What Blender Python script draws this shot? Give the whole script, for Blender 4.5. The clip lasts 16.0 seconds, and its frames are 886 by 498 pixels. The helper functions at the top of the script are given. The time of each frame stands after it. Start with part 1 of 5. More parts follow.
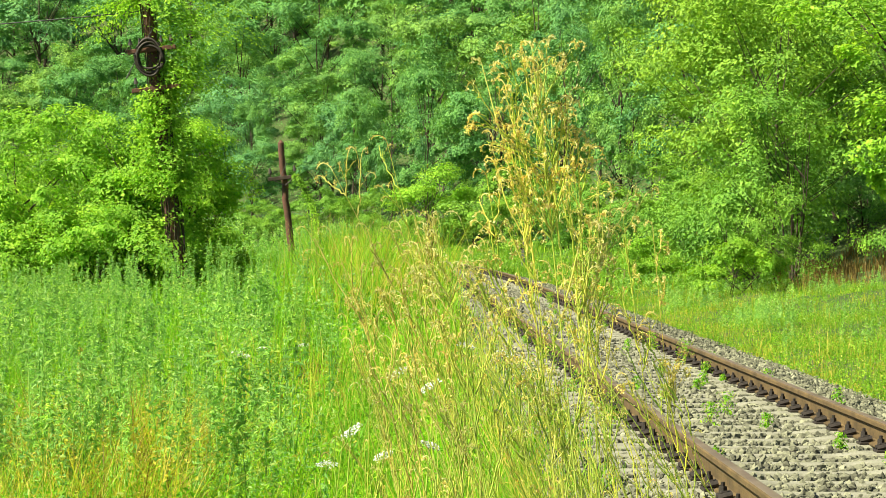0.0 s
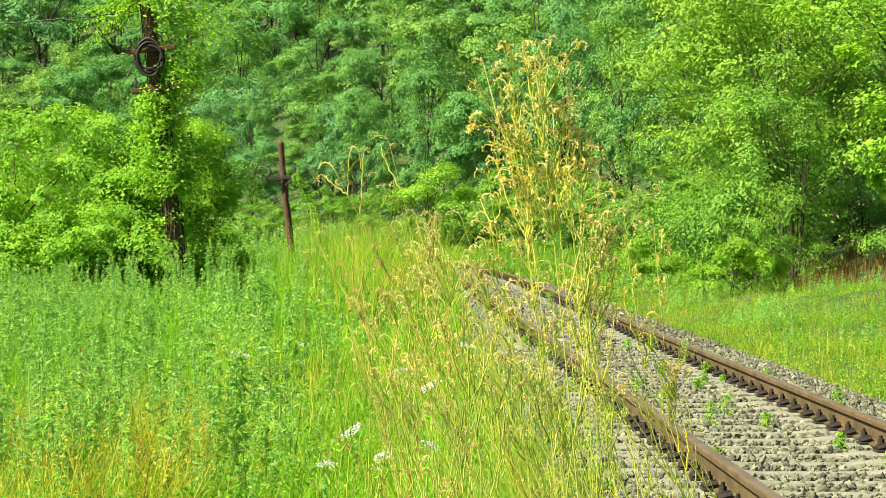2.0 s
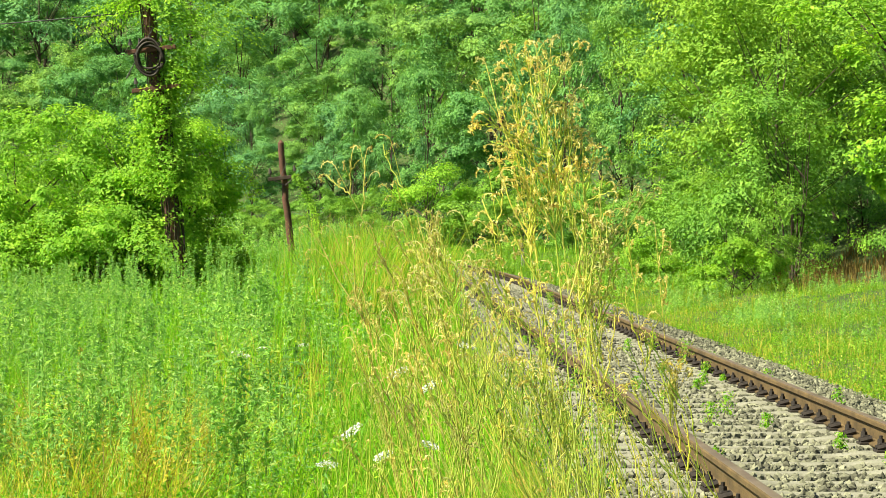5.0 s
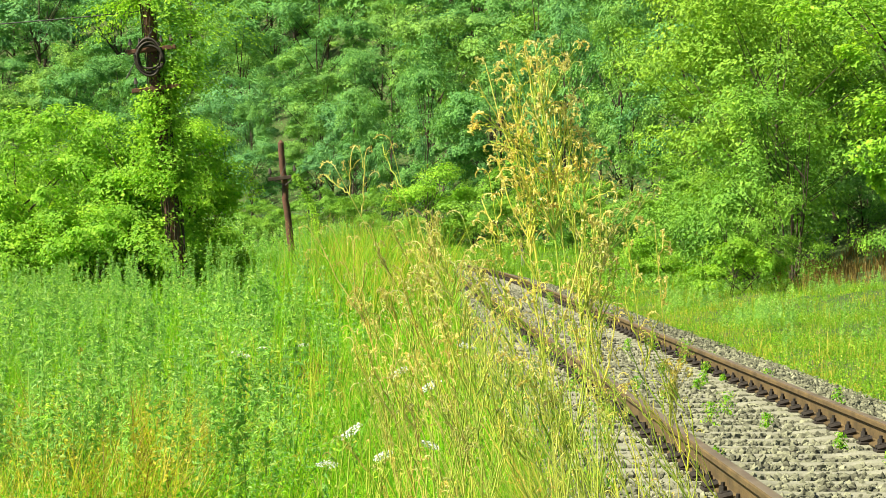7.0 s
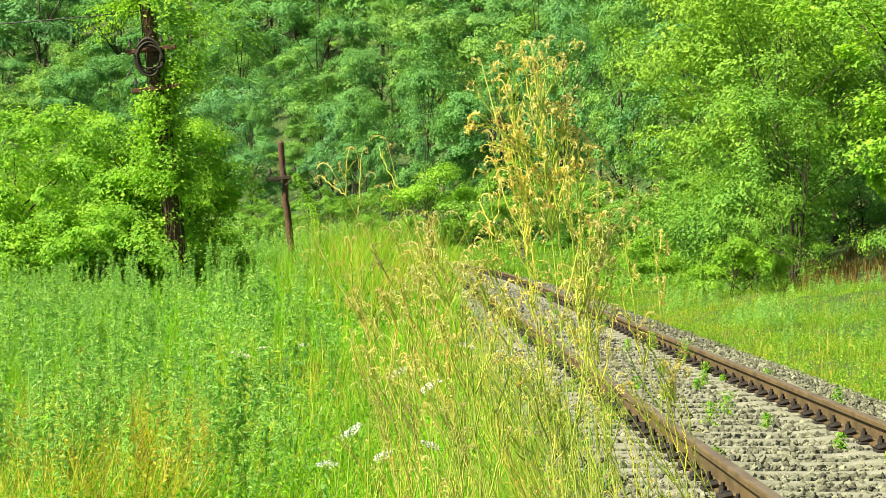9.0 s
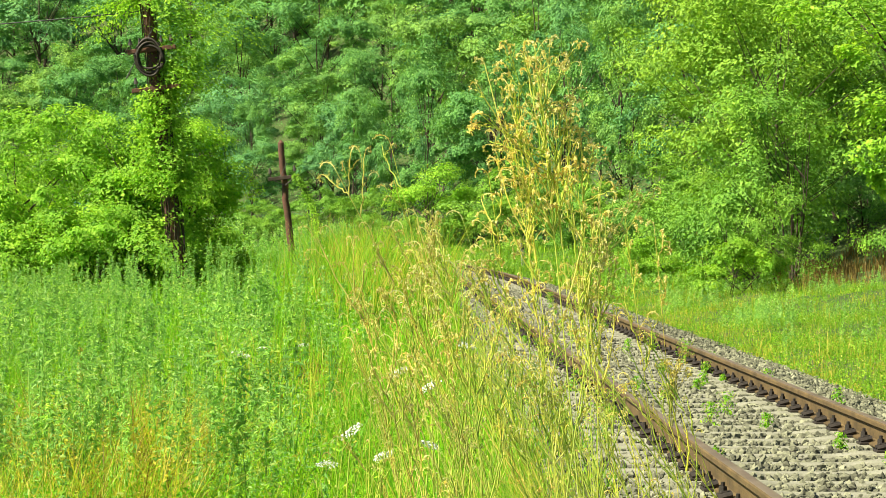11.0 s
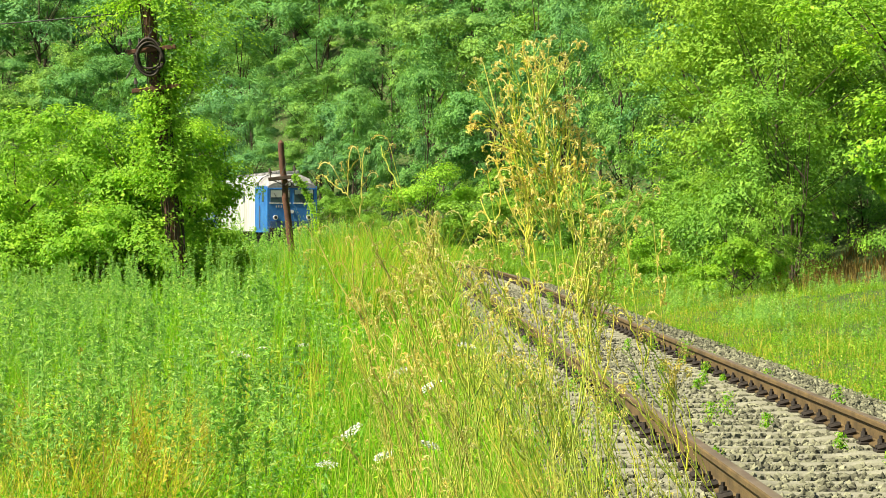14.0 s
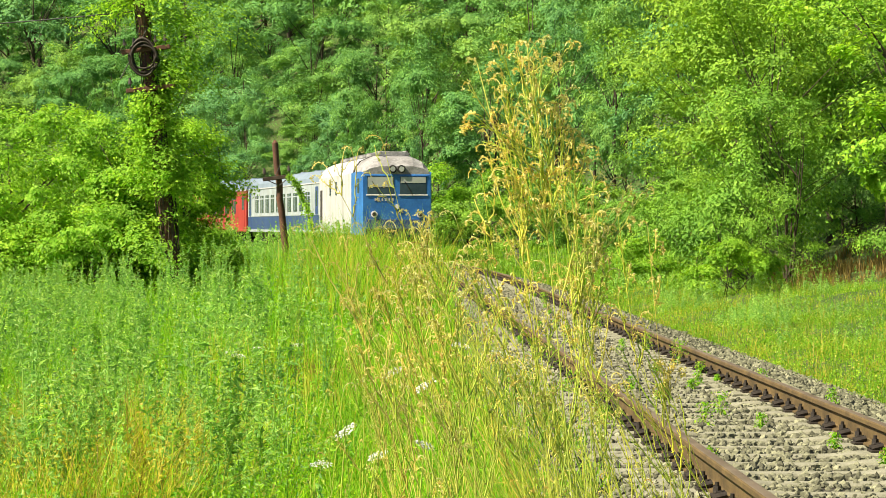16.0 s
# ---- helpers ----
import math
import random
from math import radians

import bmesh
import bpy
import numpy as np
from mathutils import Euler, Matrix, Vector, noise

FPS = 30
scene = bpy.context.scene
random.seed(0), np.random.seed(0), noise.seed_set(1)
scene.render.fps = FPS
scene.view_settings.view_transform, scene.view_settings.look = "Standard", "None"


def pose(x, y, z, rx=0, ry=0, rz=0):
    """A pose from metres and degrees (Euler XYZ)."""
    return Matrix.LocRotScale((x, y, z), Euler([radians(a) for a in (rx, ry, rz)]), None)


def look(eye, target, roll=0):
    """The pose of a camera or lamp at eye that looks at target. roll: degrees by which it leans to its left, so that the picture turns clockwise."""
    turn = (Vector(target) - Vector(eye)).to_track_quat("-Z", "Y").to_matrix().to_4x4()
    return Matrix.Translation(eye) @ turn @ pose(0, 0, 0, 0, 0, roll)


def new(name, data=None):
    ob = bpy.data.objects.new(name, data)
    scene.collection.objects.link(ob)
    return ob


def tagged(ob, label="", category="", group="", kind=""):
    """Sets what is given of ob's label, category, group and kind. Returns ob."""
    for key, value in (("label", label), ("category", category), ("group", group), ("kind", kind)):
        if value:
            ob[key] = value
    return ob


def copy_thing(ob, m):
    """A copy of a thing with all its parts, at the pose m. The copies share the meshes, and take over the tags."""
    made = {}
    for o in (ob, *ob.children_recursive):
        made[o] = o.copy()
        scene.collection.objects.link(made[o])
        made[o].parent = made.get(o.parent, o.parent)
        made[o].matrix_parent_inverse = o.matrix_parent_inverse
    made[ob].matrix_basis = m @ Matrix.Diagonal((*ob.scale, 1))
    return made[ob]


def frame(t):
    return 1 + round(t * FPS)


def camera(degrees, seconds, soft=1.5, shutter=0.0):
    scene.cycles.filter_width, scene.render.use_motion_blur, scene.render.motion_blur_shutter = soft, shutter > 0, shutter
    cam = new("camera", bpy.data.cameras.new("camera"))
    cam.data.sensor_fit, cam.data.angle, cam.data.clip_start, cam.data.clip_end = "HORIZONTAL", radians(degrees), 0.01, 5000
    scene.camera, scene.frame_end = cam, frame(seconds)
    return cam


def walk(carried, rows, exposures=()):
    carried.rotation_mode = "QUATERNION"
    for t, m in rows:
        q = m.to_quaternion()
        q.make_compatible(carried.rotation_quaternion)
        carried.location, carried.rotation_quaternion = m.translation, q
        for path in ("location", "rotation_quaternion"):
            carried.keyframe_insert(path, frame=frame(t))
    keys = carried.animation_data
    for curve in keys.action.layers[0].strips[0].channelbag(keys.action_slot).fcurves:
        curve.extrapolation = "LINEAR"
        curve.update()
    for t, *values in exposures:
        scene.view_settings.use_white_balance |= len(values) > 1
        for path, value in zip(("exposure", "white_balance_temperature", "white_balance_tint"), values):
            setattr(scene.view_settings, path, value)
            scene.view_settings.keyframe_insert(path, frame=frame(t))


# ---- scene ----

# ---------------- camera: on a tripod, a small turn at the very end
cam = camera(20.66, 16.0, soft=0.8)
EYE = (0.0, 0.0, 1.38)


def aim(right):
    """The camera's pose, turned to the right by that many degrees."""
    return pose(*EYE, 90 - 0.546, 0, -right)


walk(cam, [(0, aim(0)), (15.5, aim(0)), (15.65, aim(0)), (15.8, aim(0.045)), (15.9, aim(0.082)), (16.0, aim(0.133))],
     exposures=[(0, 1.18, 6500, 10), (9.0, 1.18, 6500, 10), (12.0, 1.15, 6550, 11), (14.5, 1.10, 6700, 13), (16.0, 1.06, 6800, 15)])

# ---------------- sky and sun
world = bpy.data.worlds.new("world")
scene.world = world
world.use_nodes = True
wn = world.node_tree.nodes
sky = wn.new("ShaderNodeTexSky")
sky.sky_type, sky.sun_disc = "NISHITA", False
sky.sun_elevation, sky.sun_rotation = radians(48), radians(247)
wn["Background"].inputs["Strength"].default_value = 0.044
world.node_tree.links.new(sky.outputs[0], wn["Background"].inputs["Color"])
sun = new("sun", bpy.data.lights.new("sun", "SUN"))
sun.data.energy, sun.data.angle, sun.data.color = 5.0, radians(1.5), (1.0, 0.91, 0.70)
sun.matrix_world = look((-61, -26, 74), (0, 0, 0))
scene.view_settings.exposure = 0.0


# ---------------- materials
def material(name):
    m = bpy.data.materials.new(name)
    m.use_nodes = True
    return m, m.node_tree.nodes, m.node_tree.links


def ramp(nodes, links, source, stops):
    r = nodes.new("ShaderNodeValToRGB")
    while len(r.color_ramp.elements) < len(stops):
        r.color_ramp.elements.new(0.5)
    for e, (p, c) in zip(r.color_ramp.elements, stops):
        e.position, e.color = p, (*c, 1)
    links.new(source, r.inputs[0])
    return r.outputs[0]


def noise_tex(nodes, links, scale, detail=4, coord="Object", rough=0.6):
    tc = nodes.new("ShaderNodeTexCoord")
    n = nodes.new("ShaderNodeTexNoise")
    n.inputs["Scale"].default_value, n.inputs["Detail"].default_value = scale, detail
    n.inputs["Roughness"].default_value = rough
    links.new(tc.outputs[coord], n.inputs["Vector"])
    return n.outputs["Fac"]


def mix(nodes, links, a, b, fac, kind="MIX"):
    m = nodes.new("ShaderNodeMix")
    m.data_type, m.blend_type = "RGBA", kind
    for sock, v in ((m.inputs[6], a), (m.inputs[7], b), (m.inputs[0], fac)):
        if isinstance(v, bpy.types.NodeSocket):
            links.new(v, sock)
        elif isinstance(v, tuple):
            sock.default_value = (*v, 1)
        else:
            sock.default_value = v
    return m.outputs[2]


def bumped(nodes, links, bsdf, height, strength, distance=0.02):
    b = nodes.new("ShaderNodeBump")
    b.inputs["Strength"].default_value, b.inputs["Distance"].default_value = strength, distance
    links.new(height, b.inputs["Height"])
    links.new(b.outputs[0], bsdf.inputs["Normal"])


def foliage(name, stops, shift=0.25, through_light=0.22, patch=0.35):
    """Leaves: colour by leaf, by plant and by wide patches that paint in shading of clumps; some light comes through.
    """
    m, n, l = material(name)
    geo, info = n.new("ShaderNodeNewGeometry"), n.new("ShaderNodeObjectInfo")
    col = ramp(n, l, geo.outputs["Random Per Island"], stops)
    # cool dark to warm light patches put the clumps' shading into the colour
    wide = ramp(n, l, noise_tex(n, l, patch, 3), [(0.34, (0.52, 0.62, 0.70)), (0.5, (0.95, 0.97, 0.95)), (0.66, (1.42, 1.27, 1.05))])
    col = mix(n, l, col, wide, 0.8, "MULTIPLY")
    tint = ramp(n, l, info.outputs["Random"], [(0, (1.55, 1.20, 0.9)), (0.3, (1.1, 1.06, 1)), (0.6, (0.80, 0.90, 1.05)), (0.80, (0.85, 0.95, 1.1)), (0.86, (1.0, 1.05, 1.9)), (0.93, (0.85, 0.95, 1.4)), (1, (0.58, 0.74, 0.9))])
    col = mix(n, l, col, tint, shift * 2, "MULTIPLY")
    b = n["Principled BSDF"]
    l.new(col, b.inputs["Base Color"])
    b.inputs["Roughness"].default_value = 0.5
    b.inputs["Specular IOR Level"].default_value = 0.12
    t = n.new("ShaderNodeBsdfTranslucent")
    l.new(mix(n, l, col, (1.25, 1.2, 0.55), 1.0, "MULTIPLY"), t.inputs[0])
    s = n.new("ShaderNodeMixShader")
    s.inputs[0].default_value = through_light
    l.new(b.outputs[0], s.inputs[1])
    l.new(t.outputs[0], s.inputs[2])
    l.new(s.outputs[0], n["Material Output"].inputs[0])
    return m


def surface(name, stops, scale, rough=0.8, metal=0.0, bump=0.4, fine=None, fine_stops=None, distance=0.01, random_tint=0.0, coord="Object"):
    m, n, l = material(name)
    h = noise_tex(n, l, scale, 6, coord)
    col = ramp(n, l, h, stops)
    if fine:
        h = noise_tex(n, l, fine, 5, coord, 0.7)
        col = mix(n, l, col, ramp(n, l, h, fine_stops or [(0.3, (0.6, 0.6, 0.6)), (0.7, (1.2, 1.2, 1.2))]), 1.0, "MULTIPLY")
    if random_tint:
        info = n.new("ShaderNodeObjectInfo")
        geo = n.new("ShaderNodeNewGeometry")
        r = ramp(n, l, geo.outputs["Random Per Island"], [(0, (1 - random_tint,) * 3), (1, (1 + random_tint,) * 3)])
        col = mix(n, l, col, r, 1.0, "MULTIPLY")
        r = ramp(n, l, info.outputs["Random"], [(0, (1 - random_tint / 2,) * 3), (1, (1 + random_tint / 2,) * 3)])
        col = mix(n, l, col, r, 1.0, "MULTIPLY")
    b = n["Principled BSDF"]
    l.new(col, b.inputs["Base Color"])
    b.inputs["Roughness"].default_value, b.inputs["Metallic"].default_value = rough, metal
    if bump:
        bumped(n, l, b, h, bump, distance)
    return m


# extra blue in the woodland leaves puts the hillside's haze into their colour
LEAF_WOOD = foliage("woodland leaves", [(0, (0.129, 0.313, 0.083)), (0.5, (0.161, 0.372, 0.093)), (1, (0.224, 0.453, 0.113))], 0.35, 0.26, 0.8)
LEAF_BUSH = foliage("bush leaves", [(0, (0.146, 0.323, 0.041)), (0.5, (0.193, 0.399, 0.049)), (1, (0.267, 0.479, 0.067))], 0.22, 0.26, 1.0)
LEAF_BRIGHT = foliage("climber leaves", [(0, (0.196, 0.418, 0.038)), (0.5, (0.274, 0.529, 0.048)), (1, (0.398, 0.631, 0.077))], 0.1, 0.42, 1.2)
GRASS = foliage("grass", [(0, (0.132, 0.371, 0.021)), (0.6, (0.261, 0.579, 0.035)), (0.92, (0.428, 0.694, 0.055)), (1, (0.618, 0.579, 0.212))], 0.0, 0.5, 0.5)
VERGE = foliage("verge grass", [(0, (0.116, 0.299, 0.022)), (0.6, (0.227, 0.463, 0.036)), (0.92, (0.381, 0.576, 0.055)), (1, (0.615, 0.484, 0.182))], 0.0, 0.4, 0.8)
SPIKE = foliage("pale herb spikes", [(0, (0.184, 0.378, 0.076)), (0.6, (0.313, 0.546, 0.136)), (1, (0.478, 0.669, 0.238))], 0.08, 0.5, 1.2)
HERB = foliage("herb leaves", [(0, (0.191, 0.417, 0.099)), (0.6, (0.335, 0.601, 0.146)), (1, (0.541, 0.750, 0.263))], 0.12, 0.5, 0.8)
DRY = foliage("dry grass", [(0, (0.38, 0.42, 0.04)), (0.6, (0.54, 0.52, 0.08)), (1, (0.66, 0.55, 0.15))], 0.1, 0.45, 0.8)
LITTER = foliage("brown dead grass", [(0, (0.11, 0.075, 0.025)), (0.6, (0.24, 0.16, 0.05)), (1, (0.38, 0.28, 0.09))], 0.1, 0.2, 0.8)
STEM = foliage("weed stem", [(0, (0.304, 0.488, 0.060)), (0.5, (0.547, 0.657, 0.110)), (1, (0.749, 0.742, 0.200))], 0.12, 0.3, 3.0)
GOLD = foliage("dry golden weed stem", [(0, (0.50, 0.47, 0.09)), (0.5, (0.64, 0.60, 0.14)), (1, (0.76, 0.69, 0.24))], 0.05, 0.3, 3.0)
STRAW = foliage("weed flower heads", [(0, (0.407, 0.275, 0.090)), (0.15, (0.601, 0.541, 0.170)), (0.65, (0.698, 0.673, 0.250)), (1, (0.795, 0.796, 0.460))], 0.06, 0.4, 3.0)
UMBEL = surface("white umbel", [(0.3, (0.38, 0.42, 0.34)), (0.7, (0.58, 0.62, 0.54))], 60, 0.8)
BARK = surface("bark", [(0.3, (0.03, 0.022, 0.014)), (0.7, (0.085, 0.06, 0.04))], 6, 0.9, bump=0.8)
POLE = surface("old tarred pole wood", [(0.3, (0.075, 0.035, 0.022)), (0.7, (0.18, 0.085, 0.05))], 3, 0.85, bump=0.6, fine=25)
EARTH = surface("earth and moss", [(0.3, (0.035, 0.065, 0.010)), (0.55, (0.06, 0.105, 0.016)), (0.75, (0.085, 0.085, 0.032))], 0.7, 0.95, bump=0.6, fine=9)
STONE = surface("ballast stone", [(0.3, (0.088, 0.092, 0.058)), (0.7, (0.215, 0.224, 0.142))], 6, 0.9, bump=0.4, fine=60, random_tint=0.5)
# darker than the stones on it: shade of the gaps is in the colour
SHADED_BED = surface("ballast bed", [(0.3, (0.022, 0.020, 0.014)), (0.7, (0.085, 0.078, 0.055))], 14, 0.95, bump=1.0, fine=50)
CONCRETE = surface("sleeper concrete", [(0.3, (0.205, 0.208, 0.145)), (0.7, (0.325, 0.33, 0.24))], 4, 0.9, bump=0.3, fine=60)
RUST = surface("rail rust", [(0.3, (0.066, 0.045, 0.016)), (0.7, (0.178, 0.121, 0.045))], 3, 0.85, 0.1, bump=0.3, fine=50)
WORN = surface("worn rail head", [(0.35, (0.15, 0.11, 0.07)), (0.7, (0.27, 0.21, 0.14))], 2, 0.5, 0.4, bump=0.1)
CLIP = surface("oiled rail clip", [(0.3, (0.02, 0.017, 0.014)), (0.7, (0.05, 0.04, 0.03))], 20, 0.6, 0.3)
WIRE = surface("wire", [(0.3, (0.05, 0.05, 0.05)), (0.7, (0.09, 0.09, 0.09))], 5, 0.6)
CERAMIC = surface("insulator", [(0.3, (0.05, 0.04, 0.035)), (0.7, (0.10, 0.08, 0.07))], 5, 0.3)


# ---------------- mesh helpers
def mesh_of(name, verts, faces, mats, smooth=False, which=None):
    """A mesh from arrays; faces all have the same number of corners."""
    me = bpy.data.meshes.new(name)
    v, f = np.asarray(verts, np.float32), np.asarray(faces, np.int32)
    me.vertices.add(len(v))
    me.vertices.foreach_set("co", v.ravel())
    me.loops.add(f.size)
    me.loops.foreach_set("vertex_index", f.ravel())
    me.polygons.add(len(f))
    me.polygons.foreach_set("loop_start", np.arange(0, f.size, f.shape[1], dtype=np.int32))
    me.polygons.foreach_set("use_smooth", np.full(len(f), smooth))
    for m in mats if isinstance(mats, (list, tuple)) else [mats]:
        me.materials.append(m)
    if which is not None:
        me.polygons.foreach_set("material_index", np.asarray(which, np.int32))
    me.update(calc_edges=True)
    return me


def joined(pieces):
    """Pieces of (verts, faces) made into one."""
    vs, fs, n = [], [], 0
    for v, f in pieces:
        vs.append(np.asarray(v, float).reshape(-1, 3))
        fs.append(np.asarray(f, int) + n)
        n += len(vs[-1])
    return np.concatenate(vs), np.concatenate(fs)


def add(name, me, parent=None, m=None, label=""):
    ob = new(name, me)
    if parent is not None:
        ob.parent = parent
    if m is not None:
        ob.matrix_basis = m
    return tagged(ob, label)


def thing(name, label, category, group="", kind="", m=None, data=None):
    ob = new(name, data)
    if m is not None:
        ob.matrix_basis = m
    return tagged(ob, label, category, group, kind)


def part(name, bm, mat, parent, label="", m=None, smooth=False):
    me = bpy.data.meshes.new(name)
    if smooth:
        for f in bm.faces:
            f.smooth = True
    bm.to_mesh(me)
    bm.free()
    me.materials.append(mat)
    return add(name, me, parent, m, label)


def box(sx, sy, sz, x=0, y=0, z=0, bevel=0.0, bm=None):
    """A box of that size, its centre at x, y, z."""
    own = bmesh.new()
    bmesh.ops.create_cube(own, size=1, matrix=Matrix.Translation((x, y, z)) @ Matrix.Diagonal((sx, sy, sz, 1)))
    if bevel:
        bmesh.ops.bevel(own, geom=own.edges[:], offset=bevel, segments=2, affect="EDGES", profile=0.5)
    if bm is None:
        return own
    me = bpy.data.meshes.new("tmp")
    own.to_mesh(me)
    own.free()
    bm.from_mesh(me)
    bpy.data.meshes.remove(me)
    return bm


def rod(r1, r2, depth, m, sides=12, bm=None):
    bm = bm or bmesh.new()
    bmesh.ops.create_cone(bm, cap_ends=True, segments=sides, radius1=r1, radius2=r2, depth=depth, matrix=m)
    return bm


def tube(points, radii, sides=5):
    """Verts and quads of a tube along points."""
    p = np.asarray(points, float)
    r = np.broadcast_to(np.asarray(radii, float), len(p))
    d = np.gradient(p, axis=0)
    d /= np.linalg.norm(d, axis=1)[:, None] + 1e-9
    ref = np.where(np.abs(d[:, 2:3]) > 0.9, [[1.0, 0, 0]], [[0, 0, 1.0]])
    u = np.cross(d, ref)
    u /= np.linalg.norm(u, axis=1)[:, None] + 1e-9
    w = np.cross(d, u)
    a = np.linspace(0, 2 * np.pi, sides, endpoint=False)
    ring = u[:, None] * np.cos(a)[None, :, None] + w[:, None] * np.sin(a)[None, :, None]
    v = (p[:, None] + ring * r[:, None, None]).reshape(-1, 3)
    i, j = np.meshgrid(np.arange(len(p) - 1), np.arange(sides), indexing="ij")
    k = (j + 1) % sides
    f = np.stack([i * sides + j, i * sides + k, (i + 1) * sides + k, (i + 1) * sides + j], -1).reshape(-1, 4)
    return v, f


def bend(a, b, c, n):
    g = np.linspace(0, 1, n)[:, None]
    return (1 - g) ** 2 * a + 2 * g * (1 - g) * b + g * g * c


def leaves(centres, size, rng, normals=None, spread=0.8, aspect=0.55, droop=0.0):
    """Verts and quads of one diamond-shaped, slightly folded leaf at each centre."""
    c = np.asarray(centres, float)
    n = len(c)
    s = size * rng.uniform(0.6, 1.35, n)[:, None]
    nn = rng.normal(size=(n, 3))
    nn /= np.linalg.norm(nn, axis=1)[:, None]
    if normals is not None:
        nn = normals + spread * nn
        nn /= np.linalg.norm(nn, axis=1)[:, None] + 1e-9
    a = rng.normal(size=(n, 3))
    a[:, 2] -= droop
    a -= (a * nn).sum(1)[:, None] * nn
    a /= np.linalg.norm(a, axis=1)[:, None] + 1e-9
    b = np.cross(nn, a)
    bend = nn * s * 0.12
    v = np.stack([c - a * s * 0.5, c + b * s * aspect * 0.5 + bend, c + a * s * 0.5, c - b * s * aspect * 0.5 + bend], 1).reshape(-1, 3)
    return v, np.arange(4 * n).reshape(-1, 4)


# ---------------- the line of the track: straight, then a left-hand curve
BEND, RADIUS, HEAD = Vector((1.33, 63.5)), 360.0, math.atan(0.022)
CENTRE = BEND + RADIUS * Vector((-math.cos(HEAD), -math.sin(HEAD)))


def on_track(s, d=0.0):
    """x, y and heading at s metres past the start of the bend, d metres to the right of the centre line."""
    if s < 0:
        return BEND.x - s * math.sin(HEAD) + d * math.cos(HEAD), BEND.y + s * math.cos(HEAD) + d * math.sin(HEAD), HEAD
    a = HEAD + s / RADIUS
    return CENTRE.x + (RADIUS + d) * math.cos(a), CENTRE.y + (RADIUS + d) * math.sin(a), a


def beside(x, y):
    """How far x, y lies to the right of the centre line, and how far along it."""
    x, y = np.asarray(x, float), np.asarray(y, float)
    s0 = (x - BEND.x) * -math.sin(HEAD) + (y - BEND.y) * math.cos(HEAD)
    d0 = (x - BEND.x) * math.cos(HEAD) + (y - BEND.y) * math.sin(HEAD)
    vx, vy = x - CENTRE.x, y - CENTRE.y
    d1 = np.hypot(vx, vy) - RADIUS
    s1 = (np.arctan2(vy, vx) - HEAD) * RADIUS
    return np.where(s0 < 0, d0, d1), np.where(s0 < 0, s0, s1)


def ease(a, b, v):
    t = np.clip((v - a) / (b - a), 0, 1)
    return t * t * (3 - 2 * t)


def ground_z(x, y):
    d, s = beside(x, y)
    x, y = np.asarray(x, float), np.asarray(y, float)
    bumps = 0.05 * np.sin(x * 1.7 + 0.4 * y) + 0.04 * np.sin(y * 0.9 - x * 0.6 + 1) + 0.03 * np.sin(x * 3.1 - y * 1.3)
    off = ease(1.9, 3.5, np.abs(d))
    z = -0.42 + bumps * off
    z = z + 0.12 * ease(2.0, 3.0, d) + 0.55 * ease(4.0, 9.0, d)
    z = z + 0.52 * np.maximum(d - 9.0, 0) * (1 - 0.35 * ease(60, 200, d)) * ease(-60, 40, s + 60)
    z = z - 0.12 * ease(3.0, 7.0, -d)
    return z


# ---------------- ground: one sheet to the horizon
def ground():
    xs = np.concatenate([np.linspace(-1500, -280, 14)[:-1], np.linspace(-280, -60, 45)[:-1], np.linspace(-60, -12, 25)[:-1], np.linspace(-12, 16, 71)[:-1],
                         np.linspace(16, 80, 33)[:-1], np.linspace(80, 1500, 16)])
    ys = np.concatenate([np.linspace(-600, -10, 12)[:-1], np.linspace(-10, 130, 251)[:-1], np.linspace(130, 450, 100)[:-1], np.linspace(450, 2500, 16)])
    gx, gy = np.meshgrid(xs, ys)
    z = np.minimum(ground_z(gx, gy), 90)
    v = np.stack([gx, gy, z], -1).reshape(-1, 3)
    w = len(xs)
    i, j = np.meshgrid(np.arange(len(ys) - 1), np.arange(w - 1), indexing="ij")
    f = np.stack([i * w + j, i * w + j + 1, (i + 1) * w + j + 1, (i + 1) * w + j], -1).reshape(-1, 4)
    thing("ground", "uneven earth under grass and woodland", "ground", kind="structure", data=mesh_of("ground", v, f, EARTH, True))


ground()


# ---------------- railway track
def sweep(profile, s0, s1, step, d):
    """A closed profile of (across, up) carried along the track at offset d."""
    ss = np.arange(s0, s1 + step, step)
    rows = []
    for s in ss:
        rows.append([(*on_track(s, d + a)[:2], u) for a, u in profile])
    v = np.array(rows).reshape(-1, 3)
    k = len(profile)
    i, j = np.meshgrid(np.arange(len(ss) - 1), np.arange(k), indexing="ij")
    jn = (j + 1) % k
    f = np.stack([i * k + j, (i + 1) * k + j, (i + 1) * k + jn, i * k + jn], -1).reshape(-1, 4)
    return v, f, j.ravel()


RAIL = [(-0.036, -0.012), (-0.030, -0.002), (-0.018, 0.0), (0.018, 0.0), (0.030, -0.002), (0.036, -0.012), (0.036, -0.040), (0.009, -0.055),
        (0.0085, -0.140), (0.024, -0.152), (0.075, -0.162), (0.075, -0.174), (-0.075, -0.174), (-0.075, -0.162), (-0.024, -0.152), (-0.0085, -0.140),
        (-0.009, -0.055), (-0.036, -0.040)]


